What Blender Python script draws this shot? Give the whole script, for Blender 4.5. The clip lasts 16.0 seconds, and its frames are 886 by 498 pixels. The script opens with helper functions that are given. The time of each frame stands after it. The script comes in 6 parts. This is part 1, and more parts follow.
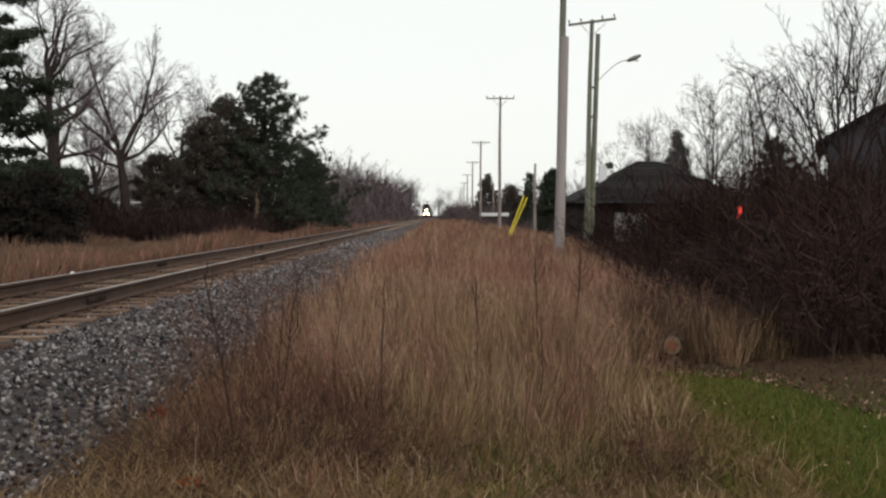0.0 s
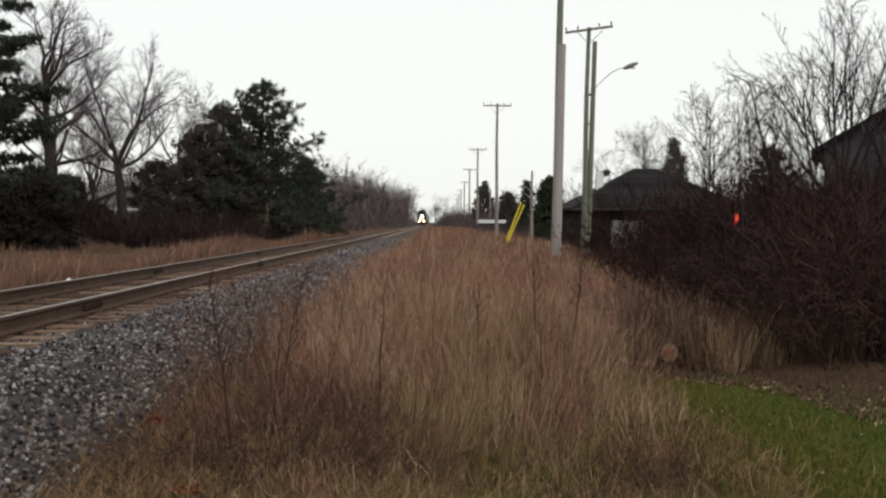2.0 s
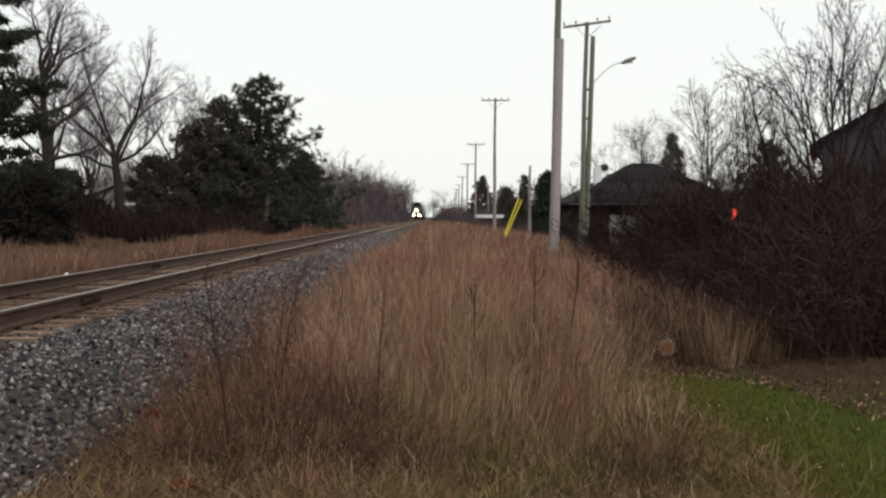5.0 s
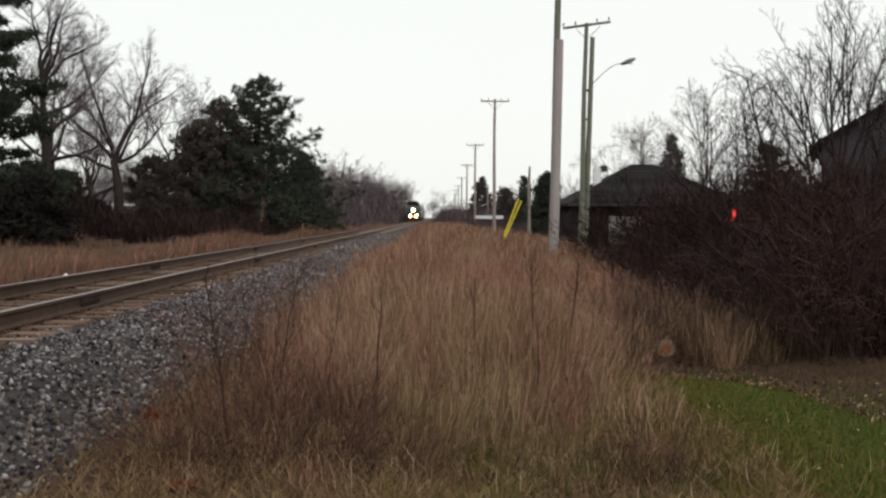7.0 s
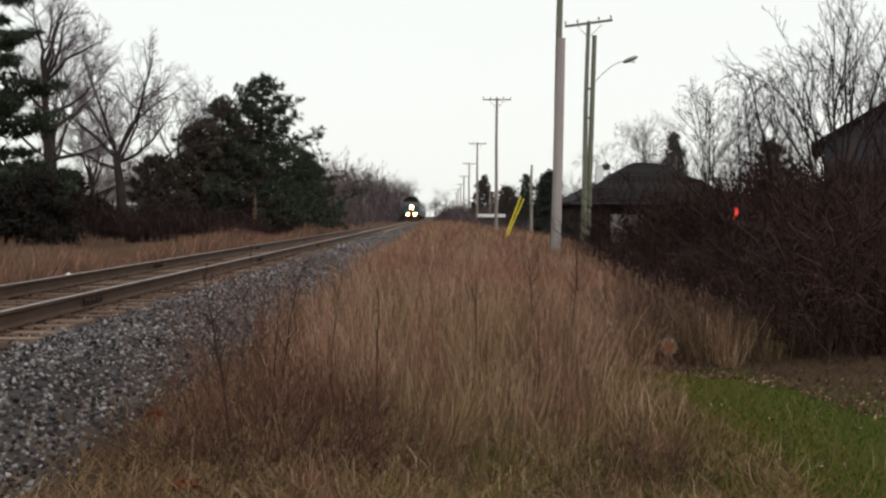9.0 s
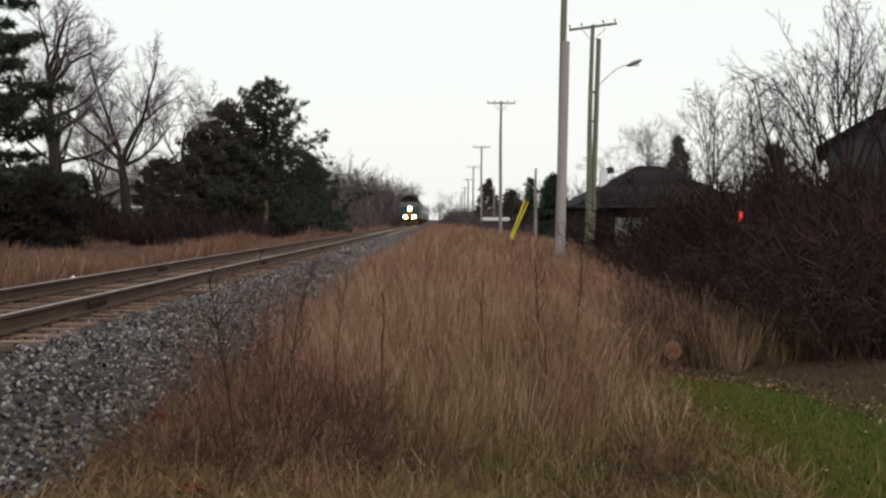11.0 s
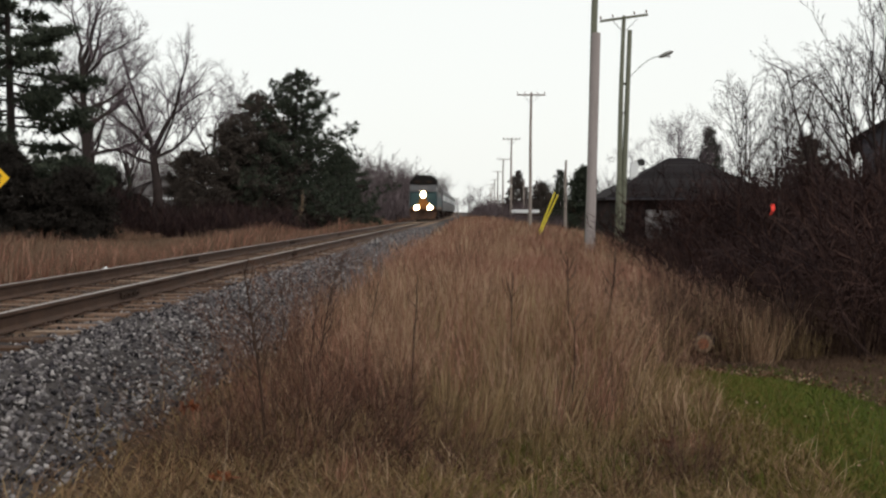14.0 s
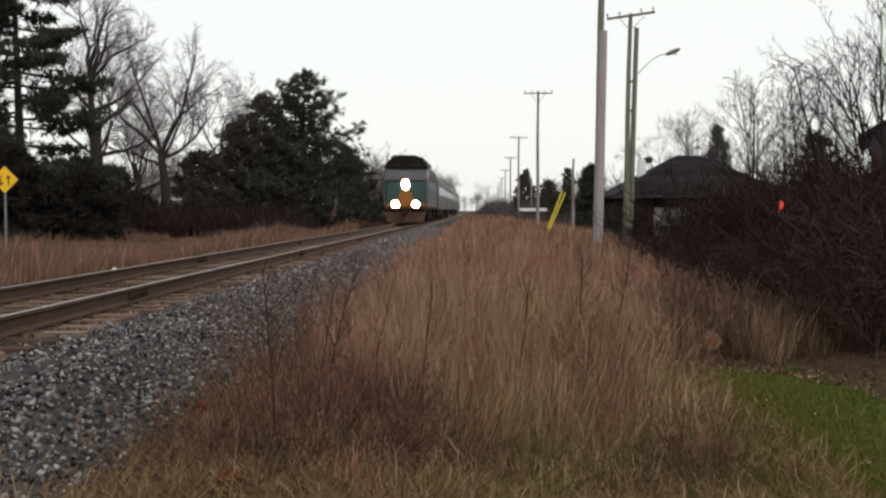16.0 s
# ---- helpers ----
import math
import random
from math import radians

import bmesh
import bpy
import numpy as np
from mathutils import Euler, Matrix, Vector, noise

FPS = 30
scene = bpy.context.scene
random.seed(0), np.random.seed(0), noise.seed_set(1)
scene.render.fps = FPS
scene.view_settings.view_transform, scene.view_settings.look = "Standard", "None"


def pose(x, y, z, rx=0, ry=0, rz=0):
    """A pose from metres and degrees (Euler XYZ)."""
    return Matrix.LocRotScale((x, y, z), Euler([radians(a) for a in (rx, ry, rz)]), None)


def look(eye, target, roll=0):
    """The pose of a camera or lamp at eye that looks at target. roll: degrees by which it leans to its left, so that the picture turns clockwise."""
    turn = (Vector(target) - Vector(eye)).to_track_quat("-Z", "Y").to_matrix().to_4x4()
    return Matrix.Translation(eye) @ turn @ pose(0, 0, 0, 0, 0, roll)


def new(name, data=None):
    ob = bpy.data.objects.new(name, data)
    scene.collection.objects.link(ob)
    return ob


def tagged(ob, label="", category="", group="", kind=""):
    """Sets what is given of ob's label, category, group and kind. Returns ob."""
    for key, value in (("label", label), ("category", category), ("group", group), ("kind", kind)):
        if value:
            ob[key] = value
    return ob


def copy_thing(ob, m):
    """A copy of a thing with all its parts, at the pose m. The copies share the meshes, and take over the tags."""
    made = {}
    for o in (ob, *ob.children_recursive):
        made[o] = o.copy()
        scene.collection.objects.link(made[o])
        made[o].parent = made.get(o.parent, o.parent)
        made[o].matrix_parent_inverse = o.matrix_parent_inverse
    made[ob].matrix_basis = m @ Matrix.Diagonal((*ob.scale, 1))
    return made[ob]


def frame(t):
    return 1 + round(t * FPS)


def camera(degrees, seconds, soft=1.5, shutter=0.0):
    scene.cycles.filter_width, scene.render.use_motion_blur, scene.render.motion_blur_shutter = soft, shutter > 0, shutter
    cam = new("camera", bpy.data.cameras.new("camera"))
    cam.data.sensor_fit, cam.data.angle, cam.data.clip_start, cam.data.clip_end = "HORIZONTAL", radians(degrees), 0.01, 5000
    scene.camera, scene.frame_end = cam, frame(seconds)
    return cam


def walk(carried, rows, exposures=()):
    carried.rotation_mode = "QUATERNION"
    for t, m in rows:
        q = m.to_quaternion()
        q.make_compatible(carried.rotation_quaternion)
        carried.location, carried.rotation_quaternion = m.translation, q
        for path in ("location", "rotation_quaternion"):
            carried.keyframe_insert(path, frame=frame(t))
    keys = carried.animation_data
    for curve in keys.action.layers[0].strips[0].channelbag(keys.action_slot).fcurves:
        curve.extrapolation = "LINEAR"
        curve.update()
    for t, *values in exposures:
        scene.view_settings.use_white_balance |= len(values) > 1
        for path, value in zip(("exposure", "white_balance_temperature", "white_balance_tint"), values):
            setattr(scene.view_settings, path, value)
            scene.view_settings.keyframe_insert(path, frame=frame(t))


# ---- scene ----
# Track runs along +y at x = TRACK; the eye stands 1.5 m over the grass beside it.
TRACK, RAIL_TOP, EYE = -4.8, 0.615, 1.5
SPEED, FRONT_AT_END = 19.3, 72.0

cam = camera(44.7, 16.0, soft=2.4)
PATH = [
    (0.0, -0.150, -1.800, 0.000), (0.5, -0.331, -1.534, -0.250), (1.0, -0.266, -1.557, 0.090),
    (1.5, -0.541, -1.935, -0.070), (2.0, -0.311, -1.424, -0.066), (2.5, -0.357, -1.813, -0.049),
    (3.0, -0.398, -1.865, 0.085), (3.5, -0.415, -1.887, -0.100), (4.0, -0.315, -1.846, -0.124),
    (6.5, -0.620, -1.578, -0.020), (7.0, -0.447, -1.658, -0.099), (7.5, -0.130, -1.811, -0.061),
    (8.0, -0.211, -1.798, -0.244), (8.5, -0.418, -1.833, -0.091), (9.0, -0.331, -1.735, -0.008),
    (11.5, -0.023, -1.554, 0.022), (12.0, 0.221, -1.579, 0.120), (12.5, 0.773, -1.707, 0.068),
    (13.0, 1.127, -2.327, -0.010), (13.5, 1.371, -2.045, -0.157), (14.0, 1.463, -1.980, -0.133),
    (14.5, 1.458, -2.028, -0.010), (15.0, 1.574, -2.212, -0.057), (15.5, 1.626, -2.049, 0.032),
    (16.0, 1.866, -2.035, 0.200),
]
walk(cam, [(t, pose(0, 0, EYE, 90 + pitch, roll, yaw)) for t, yaw, pitch, roll in PATH], [(0.0, 0.08), (16.0, 0.08)])

# ---- light: overcast sky, very soft sun ----
world = bpy.data.worlds.new("overcast")
scene.world = world
world.use_nodes = True
wt = world.node_tree
sky = wt.nodes.new("ShaderNodeTexSky")
sky.sky_type, sky.sun_disc = "NISHITA", False
sky.sun_elevation, sky.sun_rotation, sky.dust_density = radians(38), radians(150), 4.0
dim = wt.nodes.new("ShaderNodeVectorMath")
dim.operation = "SCALE"
dim.inputs["Scale"].default_value = 0.10
veil = wt.nodes.new("ShaderNodeMix")
veil.data_type = "RGBA"
veil.inputs["Factor"].default_value = 0.85
veil.inputs["B"].default_value = (1.02, 1.035, 0.99, 1)
wt.links.new(sky.outputs["Color"], dim.inputs[0])
wt.links.new(dim.outputs["Vector"], veil.inputs["A"])
wt.links.new(veil.outputs["Result"], wt.nodes["Background"].inputs["Color"])
wt.nodes["Background"].inputs["Strength"].default_value = 1.0
sun = new("sun", bpy.data.lights.new("sun", "SUN"))
sun.data.energy, sun.data.angle, sun.data.color = 1.2, radians(25), (1.0, 0.96, 0.9)
sun.matrix_basis = look((0, 0, 60), (-18, 31, 60 - 28))


# ---- materials ----
def ramp(nt, fac, stops):
    node = nt.nodes.new("ShaderNodeValToRGB")
    els = node.color_ramp.elements
    while len(els) < len(stops):
        els.new(0.5)
    for e, (at, c) in zip(els, stops):
        e.position, e.color = at, (*c, 1)
    nt.links.new(fac, node.inputs["Fac"])
    return node.outputs["Color"]


def surface(name, colours, rough=0.85, scale=3.0, fine=40.0, bump=0.3, metal=0.0, per="", mixed=0.35, coat=0.0, depth=0.01, stretch=(1, 1, 1)):
    """colours: dark to light. Two noises, one coarse and one fine, and a random value per island or object."""
    m = bpy.data.materials.new(name)
    m.use_nodes = True
    nt = m.node_tree
    b = nt.nodes["Principled BSDF"]
    co = nt.nodes.new("ShaderNodeTexCoord")
    mp = nt.nodes.new("ShaderNodeMapping")
    mp.inputs["Scale"].default_value = stretch
    nt.links.new(co.outputs["Object"], mp.inputs["Vector"])
    outs = []
    for sc in (scale, fine):
        n = nt.nodes.new("ShaderNodeTexNoise")
        n.inputs["Scale"].default_value, n.inputs["Detail"].default_value, n.inputs["Roughness"].default_value = sc, 5, 0.6
        nt.links.new(mp.outputs["Vector"], n.inputs["Vector"])
        outs.append(n.outputs["Fac"])
    mixn = nt.nodes.new("ShaderNodeMix")
    mixn.inputs["Factor"].default_value = 0.45
    nt.links.new(outs[0], mixn.inputs["A"])
    nt.links.new(outs[1], mixn.inputs["B"])
    fac = mixn.outputs["Result"]
    if per:
        if per == "island":
            r = nt.nodes.new("ShaderNodeNewGeometry").outputs["Random Per Island"]
        else:
            r = nt.nodes.new("ShaderNodeObjectInfo").outputs["Random"]
        mx = nt.nodes.new("ShaderNodeMix")
        mx.inputs["Factor"].default_value = 1 - mixed
        nt.links.new(fac, mx.inputs["A"])
        nt.links.new(r, mx.inputs["B"])
        fac = mx.outputs["Result"]
    n = len(colours)
    lo, hi = (0.3, 0.7) if not per else (0.12, 0.88)
    nt.links.new(ramp(nt, fac, [(lo + (hi - lo) * i / max(1, n - 1), c) for i, c in enumerate(colours)]), b.inputs["Base Color"])
    b.inputs["Roughness"].default_value, b.inputs["Metallic"].default_value = rough, metal
    b.inputs["Coat Weight"].default_value = coat
    b.inputs["Specular IOR Level"].default_value = 0.08 if rough > 0.8 else 0.3
    if bump:
        bp = nt.nodes.new("ShaderNodeBump")
        bp.inputs["Strength"].default_value, bp.inputs["Distance"].default_value = bump, depth
        nt.links.new(outs[1], bp.inputs["Height"])
        nt.links.new(bp.outputs["Normal"], b.inputs["Normal"])
    return m


def glowing(name, colour, strength):
    m = bpy.data.materials.new(name)
    m.use_nodes = True
    b = m.node_tree.nodes["Principled BSDF"]
    b.inputs["Base Color"].default_value = (0.8, 0.8, 0.8, 1)
    b.inputs["Emission Color"].default_value, b.inputs["Emission Strength"].default_value = (*colour, 1), strength
    return m


M = dict(
    soil=surface("soil and thatch", [(0.028, 0.016, 0.010), (0.06, 0.036, 0.021), (0.10, 0.063, 0.036)], scale=1.6, fine=30, bump=0.8, depth=0.04),
    lawn=surface("lawn soil", [(0.022, 0.03, 0.009), (0.045, 0.05, 0.014), (0.065, 0.065, 0.02)], scale=0.9, fine=50, bump=0.6, depth=0.02),
    ballast=surface("ballast fines", [(0.022, 0.019, 0.019), (0.05, 0.043, 0.042), (0.085, 0.075, 0.072)], scale=1.2, fine=34, bump=1.0, depth=0.03),
    stone=surface("crushed stone", [(0.012, 0.011, 0.013), (0.036, 0.032, 0.036), (0.074, 0.066, 0.071), (0.118, 0.106, 0.109), (0.155, 0.14, 0.14), (0.30, 0.28, 0.275)], scale=2.0, fine=60, bump=0.5, per="island", mixed=0.2),
    lonestone=surface("loose crushed stone", [(0.018, 0.017, 0.020), (0.05, 0.046, 0.05), (0.105, 0.096, 0.099), (0.26, 0.245, 0.24)], scale=2.0, fine=30, bump=0.5, per="object", mixed=0.4),
    dirtystone=surface("dusty brown stones between the rails", [(0.016, 0.012, 0.011), (0.038, 0.029, 0.025), (0.068, 0.053, 0.045), (0.105, 0.085, 0.072)], scale=2.0, fine=60, bump=0.4, per="island", mixed=0.3),
    rail=surface("rusty rail steel", [(0.028, 0.015, 0.010), (0.055, 0.030, 0.020), (0.095, 0.054, 0.036)], rough=0.75, scale=2.5, fine=70, metal=0.2, bump=0.3),
    railhead=surface("worn rail head", [(0.20, 0.17, 0.155), (0.33, 0.29, 0.27)], rough=0.42, scale=2, fine=80, metal=0.6, bump=0.1),
    tie=surface("weathered tie wood", [(0.030, 0.018, 0.013), (0.075, 0.045, 0.031), (0.145, 0.092, 0.066), (0.25, 0.185, 0.14)], scale=3, fine=25, bump=0.7, per="object", mixed=0.45, stretch=(0.5, 3, 3)),
    straw=surface("dry straw grass", [(0.050, 0.026, 0.017), (0.150, 0.087, 0.055), (0.285, 0.180, 0.115), (0.49, 0.355, 0.24)], scale=0.6, fine=6, bump=0, per="island", mixed=0.3),
    russet=surface("russet dry grass", [(0.052, 0.021, 0.016), (0.150, 0.064, 0.045), (0.26, 0.128, 0.090), (0.40, 0.24, 0.18)], scale=0.6, fine=6, bump=0, per="island", mixed=0.3),
    thatch=surface("matted dead grass", [(0.030, 0.016, 0.010), (0.100, 0.055, 0.031), (0.21, 0.128, 0.073), (0.110, 0.082, 0.032), (0.34, 0.235, 0.145)], scale=0.9, fine=6, bump=0, per="island", mixed=0.3),
    green=surface("lawn grass", [(0.034, 0.041, 0.009), (0.056, 0.075, 0.013), (0.080, 0.102, 0.019), (0.14, 0.13, 0.04)], scale=0.5, fine=3, bump=0, per="island", mixed=0.75),
    leaf=surface("fallen leaves", [(0.045, 0.018, 0.010), (0.09, 0.042, 0.026), (0.17, 0.10, 0.062), (0.34, 0.25, 0.175)], scale=2, fine=20, bump=0.2, per="island", mixed=0.1),
    rust_leaf=surface("rusty dead leaves", [(0.07, 0.022, 0.011), (0.15, 0.045, 0.018)], scale=4, fine=30, bump=0.2, per="island"),
    bark=surface("grey brown bark", [(0.018, 0.013, 0.013), (0.034, 0.026, 0.025), (0.055, 0.044, 0.041)], scale=2, fine=14, bump=0.8, depth=0.03, stretch=(3, 3, 0.6)),
    twig=surface("bare twigs", [(0.06, 0.045, 0.052), (0.105, 0.08, 0.092), (0.16, 0.125, 0.142)], scale=1, fine=10, bump=0, per="island"),
    cane=surface("dark shrub canes", [(0.009, 0.0055, 0.0062), (0.021, 0.012, 0.0125), (0.050, 0.030, 0.026)], scale=1, fine=10, bump=0, per="island"),
    redcane=surface("reddish shrub canes", [(0.012, 0.0062, 0.006), (0.028, 0.0145, 0.013), (0.066, 0.037, 0.030)], scale=1, fine=10, bump=0, per="island"),
    needle=surface("pine needles", [(0.017, 0.021, 0.017), (0.035, 0.042, 0.031), (0.066, 0.075, 0.052)], scale=0.5, fine=5, bump=0, per="island", mixed=0.5),
    cedar=surface("dull evergreen sprays", [(0.030, 0.025, 0.023), (0.056, 0.046, 0.040), (0.095, 0.076, 0.064)], scale=0.5, fine=5, bump=0, per="island", mixed=0.5),
    # cedar again at about a third, deep shade put into the colour
    shaded_cedar=surface("dull evergreen sprays with shade in the colour", [(0.010, 0.009, 0.008), (0.020, 0.017, 0.015), (0.036, 0.030, 0.026)], scale=0.5, fine=5, bump=0, per="island", mixed=0.5),
    polewood=surface("weathered pole wood", [(0.15, 0.125, 0.11), (0.24, 0.205, 0.185), (0.32, 0.28, 0.255)], scale=1.5, fine=18, bump=0.5, stretch=(4, 4, 0.3)),
    greenpole=surface("greenish treated pole wood", [(0.085, 0.09, 0.07), (0.14, 0.145, 0.11), (0.19, 0.19, 0.15)], scale=1.5, fine=18, bump=0.5, stretch=(4, 4, 0.3)),
    sleeve=surface("pale pole sleeve", [(0.22, 0.19, 0.185), (0.28, 0.245, 0.24), (0.34, 0.30, 0.295)], scale=1.2, fine=20, bump=0.3, stretch=(4, 4, 0.3)),
    galv=surface("galvanised steel", [(0.14, 0.14, 0.14), (0.22, 0.22, 0.22)], rough=0.55, metal=0.5, scale=4, fine=40, bump=0.1),
    lampgrey=surface("grey lamp housing", [(0.13, 0.13, 0.12), (0.19, 0.19, 0.18)], rough=0.5, scale=4, fine=40, bump=0.05),
    insulator=surface("brown glazed insulator", [(0.10, 0.05, 0.035), (0.16, 0.09, 0.06)], rough=0.25, scale=4, fine=30, bump=0),
    yellow=surface("yellow plastic guy guard", [(0.62, 0.50, 0.03), (0.75, 0.62, 0.05)], rough=0.5, scale=2, fine=20, bump=0.05),
    signyellow=surface("yellow sign face", [(0.70, 0.40, 0.01), (0.78, 0.47, 0.015)], rough=0.5, scale=3, fine=25, bump=0),
    black=surface("black paint", [(0.012, 0.012, 0.012), (0.025, 0.025, 0.025)], rough=0.6, scale=3, fine=25, bump=0.05),
    shingle=surface("dark asphalt shingle", [(0.009, 0.0075, 0.008), (0.015, 0.0125, 0.0135), (0.022, 0.019, 0.02)], rough=0.95, scale=1.5, fine=18, bump=0.4, per="object"),
    siding=surface("dark brown siding", [(0.014, 0.011, 0.011), (0.022, 0.017, 0.018)], scale=1, fine=12, bump=0.2),
    greysiding=surface("grey clapboard siding", [(0.036, 0.035, 0.041), (0.060, 0.058, 0.066)], scale=0.7, fine=12, bump=0.2),
    palesiding=surface("pale painted siding", [(0.16, 0.15, 0.155), (0.22, 0.21, 0.215)], scale=0.7, fine=12, bump=0.2),
    white=surface("dull white paint", [(0.55, 0.56, 0.58), (0.70, 0.71, 0.72)], rough=0.5, scale=0.8, fine=14, bump=0.1),
    glass=surface("dark window glass", [(0.01, 0.011, 0.013), (0.02, 0.022, 0.026)], rough=0.08, scale=1, fine=4, bump=0),
    # lighter than the other glass: the mirrored sky is put in as grey
    screen=surface("windscreen glass with sky reflection in the colour", [(0.06, 0.06, 0.065), (0.09, 0.09, 0.095)], rough=0.12, scale=1, fine=4, bump=0),
    teal=surface("teal locomotive paint", [(0.014, 0.036, 0.042), (0.023, 0.050, 0.057), (0.032, 0.062, 0.068)], rough=0.5, scale=0.9, fine=12, bump=0.05),
    grey=surface("grey locomotive paint", [(0.06, 0.057, 0.06), (0.095, 0.09, 0.093)], rough=0.45, scale=0.9, fine=12, bump=0.05),
    darkroof=surface("sooty roof paint", [(0.008, 0.0075, 0.0075), (0.017, 0.015, 0.015)], rough=0.9, scale=1.2, fine=14, bump=0.1),
    trainyellow=surface("grimy orange-yellow paint", [(0.15, 0.056, 0.010), (0.26, 0.10, 0.014)], rough=0.5, scale=1.2, fine=14, bump=0.05),
    under=surface("grimy running gear", [(0.018, 0.012, 0.010), (0.045, 0.029, 0.022)], rough=0.85, scale=2, fine=18, bump=0.3),
    # orange glow of the ditch lights, put into the pilot's colour
    lit_pilot=surface("pilot paint with lamp glow in the colour", [(0.022, 0.010, 0.006), (0.048, 0.020, 0.009), (0.085, 0.035, 0.012)], rough=0.7, scale=1.6, fine=16, bump=0.2),
    stainless=surface("dull fluted stainless steel", [(0.075, 0.07, 0.075), (0.12, 0.112, 0.118)], rough=0.5, metal=0.3, scale=1, fine=14, bump=0.1),
    # strength and orange tint also imitate the glare around the lamps
    lampglass=glowing("burning headlight lens", (1.0, 0.74, 0.36), 40.0),
    red=surface("red cloth", [(0.55, 0.03, 0.02), (0.70, 0.05, 0.03)], rough=0.7, scale=8, fine=50, bump=0.2),
    cutwood=surface("sawn log end", [(0.20, 0.065, 0.035), (0.30, 0.11, 0.06), (0.40, 0.18, 0.10)], scale=6, fine=40, bump=0.4),
    quill=surface("pale plume", [(0.14, 0.10, 0.07), (0.26, 0.19, 0.13)], scale=3, fine=20, bump=0, per="island"),
    pale_stem=surface("bleached grass stems", [(0.20, 0.13, 0.082), (0.34, 0.24, 0.155), (0.50, 0.38, 0.265)], scale=0.5, fine=6, bump=0, per="island", mixed=0.4),
    woodland=surface("far bare woods", [(0.045, 0.035, 0.037), (0.08, 0.062, 0.066), (0.125, 0.10, 0.105)], scale=0.3, fine=4, bump=0, per="island", mixed=0.5),
    olive=surface("olive dead grass", [(0.050, 0.033, 0.015), (0.125, 0.085, 0.041), (0.225, 0.158, 0.082), (0.38, 0.28, 0.165)], scale=0.6, fine=6, bump=0, per="island", mixed=0.3),
    fluff=surface("fluffy seed heads", [(0.13, 0.062, 0.043), (0.23, 0.128, 0.091), (0.35, 0.225, 0.165)], scale=0.6, fine=8, bump=0, per="island", mixed=0.4),
    brownbrush=surface("brown dead brush", [(0.024, 0.014, 0.011), (0.060, 0.037, 0.027), (0.125, 0.082, 0.058)], scale=0.8, fine=8, bump=0, per="island", mixed=0.4),
    yellowed=surface("yellowed grass", [(0.055, 0.047, 0.012), (0.105, 0.087, 0.023), (0.18, 0.135, 0.05)], scale=0.7, fine=6, bump=0, per="island", mixed=0.5),
    verge=surface("pale verge grass", [(0.036, 0.022, 0.015), (0.090, 0.056, 0.039), (0.165, 0.108, 0.076), (0.30, 0.215, 0.155)], scale=0.25, fine=3, bump=0, per="island", mixed=0.6),
    russet_stem=surface("russet dry stems", [(0.05, 0.024, 0.018), (0.10, 0.052, 0.036), (0.18, 0.105, 0.075)], scale=1, fine=10, bump=0, per="island"),
    stalk=surface("dark weed stem", [(0.03, 0.018, 0.014), (0.065, 0.04, 0.03)], scale=3, fine=20, bump=0),
)


# ---- mesh tools ----
class Soup:
    """Collects vertices and polygons of one mesh."""

    def __init__(self):
        self.v, self.tris, self.quads, self.n = [], [], [], 0

    def add(self, v, tris=None, quads=None):
        v = np.asarray(v, dtype=np.float32).reshape(-1, 3)
        if tris is not None and len(tris):
            self.tris.append(np.asarray(tris, dtype=np.int32).reshape(-1, 3) + self.n)
        if quads is not None and len(quads):
            self.quads.append(np.asarray(quads, dtype=np.int32).reshape(-1, 4) + self.n)
        self.v.append(v)
        self.n += len(v)

    def arrays(self):
        v = np.concatenate(self.v)
        t = np.concatenate(self.tris) if self.tris else np.zeros((0, 3), np.int32)
        q = np.concatenate(self.quads) if self.quads else np.zeros((0, 4), np.int32)
        return v, t, q

    def mesh(self, name, material, smooth=False):
        v, t, q = self.arrays()
        me = bpy.data.meshes.new(name)
        me.vertices.add(len(v))
        me.vertices.foreach_set("co", v.ravel())
        loops = np.concatenate([t.ravel(), q.ravel()])
        me.loops.add(len(loops))
        me.loops.foreach_set("vertex_index", loops)
        me.polygons.add(len(t) + len(q))
        starts = np.concatenate([np.arange(len(t)) * 3, len(t) * 3 + np.arange(len(q)) * 4])
        me.polygons.foreach_set("loop_start", starts.astype(np.int32))
        me.update(calc_edges=True)
        me.validate()
        me.materials.append(material)
        if smooth:
            me.polygons.foreach_set("use_smooth", np.ones(len(me.polygons), dtype=bool))
        return me


def link(name, data, parent=None, label="", m=None):
    ob = new(name, data)
    if parent is not None:
        ob.parent = parent
    if m is not None:
        ob.matrix_basis = m
    return tagged(ob, label)


def part(name, bm, material, parent, label="", m=None):
    me = bpy.data.meshes.new(name)
    bm.to_mesh(me)
    bm.free()
    me.materials.append(material)
    return link(name, me, parent, label, m)


def thing(name, label, category, group="", kind="", m=None):
    ob = new(name)
    if m is not None:
        ob.matrix_basis = m
    return tagged(ob, label, category, group, kind)


def box(bm, x0, x1, y0, y1, z0, z1, bevel=0.0):
    r = bmesh.ops.create_cube(bm, size=1)
    bmesh.ops.transform(bm, verts=r["verts"], matrix=Matrix.LocRotScale(((x0 + x1) / 2, (y0 + y1) / 2, (z0 + z1) / 2), None, (x1 - x0, y1 - y0, z1 - z0)))
    if bevel:
        es = list({e for v in r["verts"] for e in v.link_edges})
        bmesh.ops.bevel(bm, geom=es, offset=bevel, segments=2, affect="EDGES")
    return bm


def boxed(x0, x1, y0, y1, z0, z1, bevel=0.0):
    return box(bmesh.new(), x0, x1, y0, y1, z0, z1, bevel)


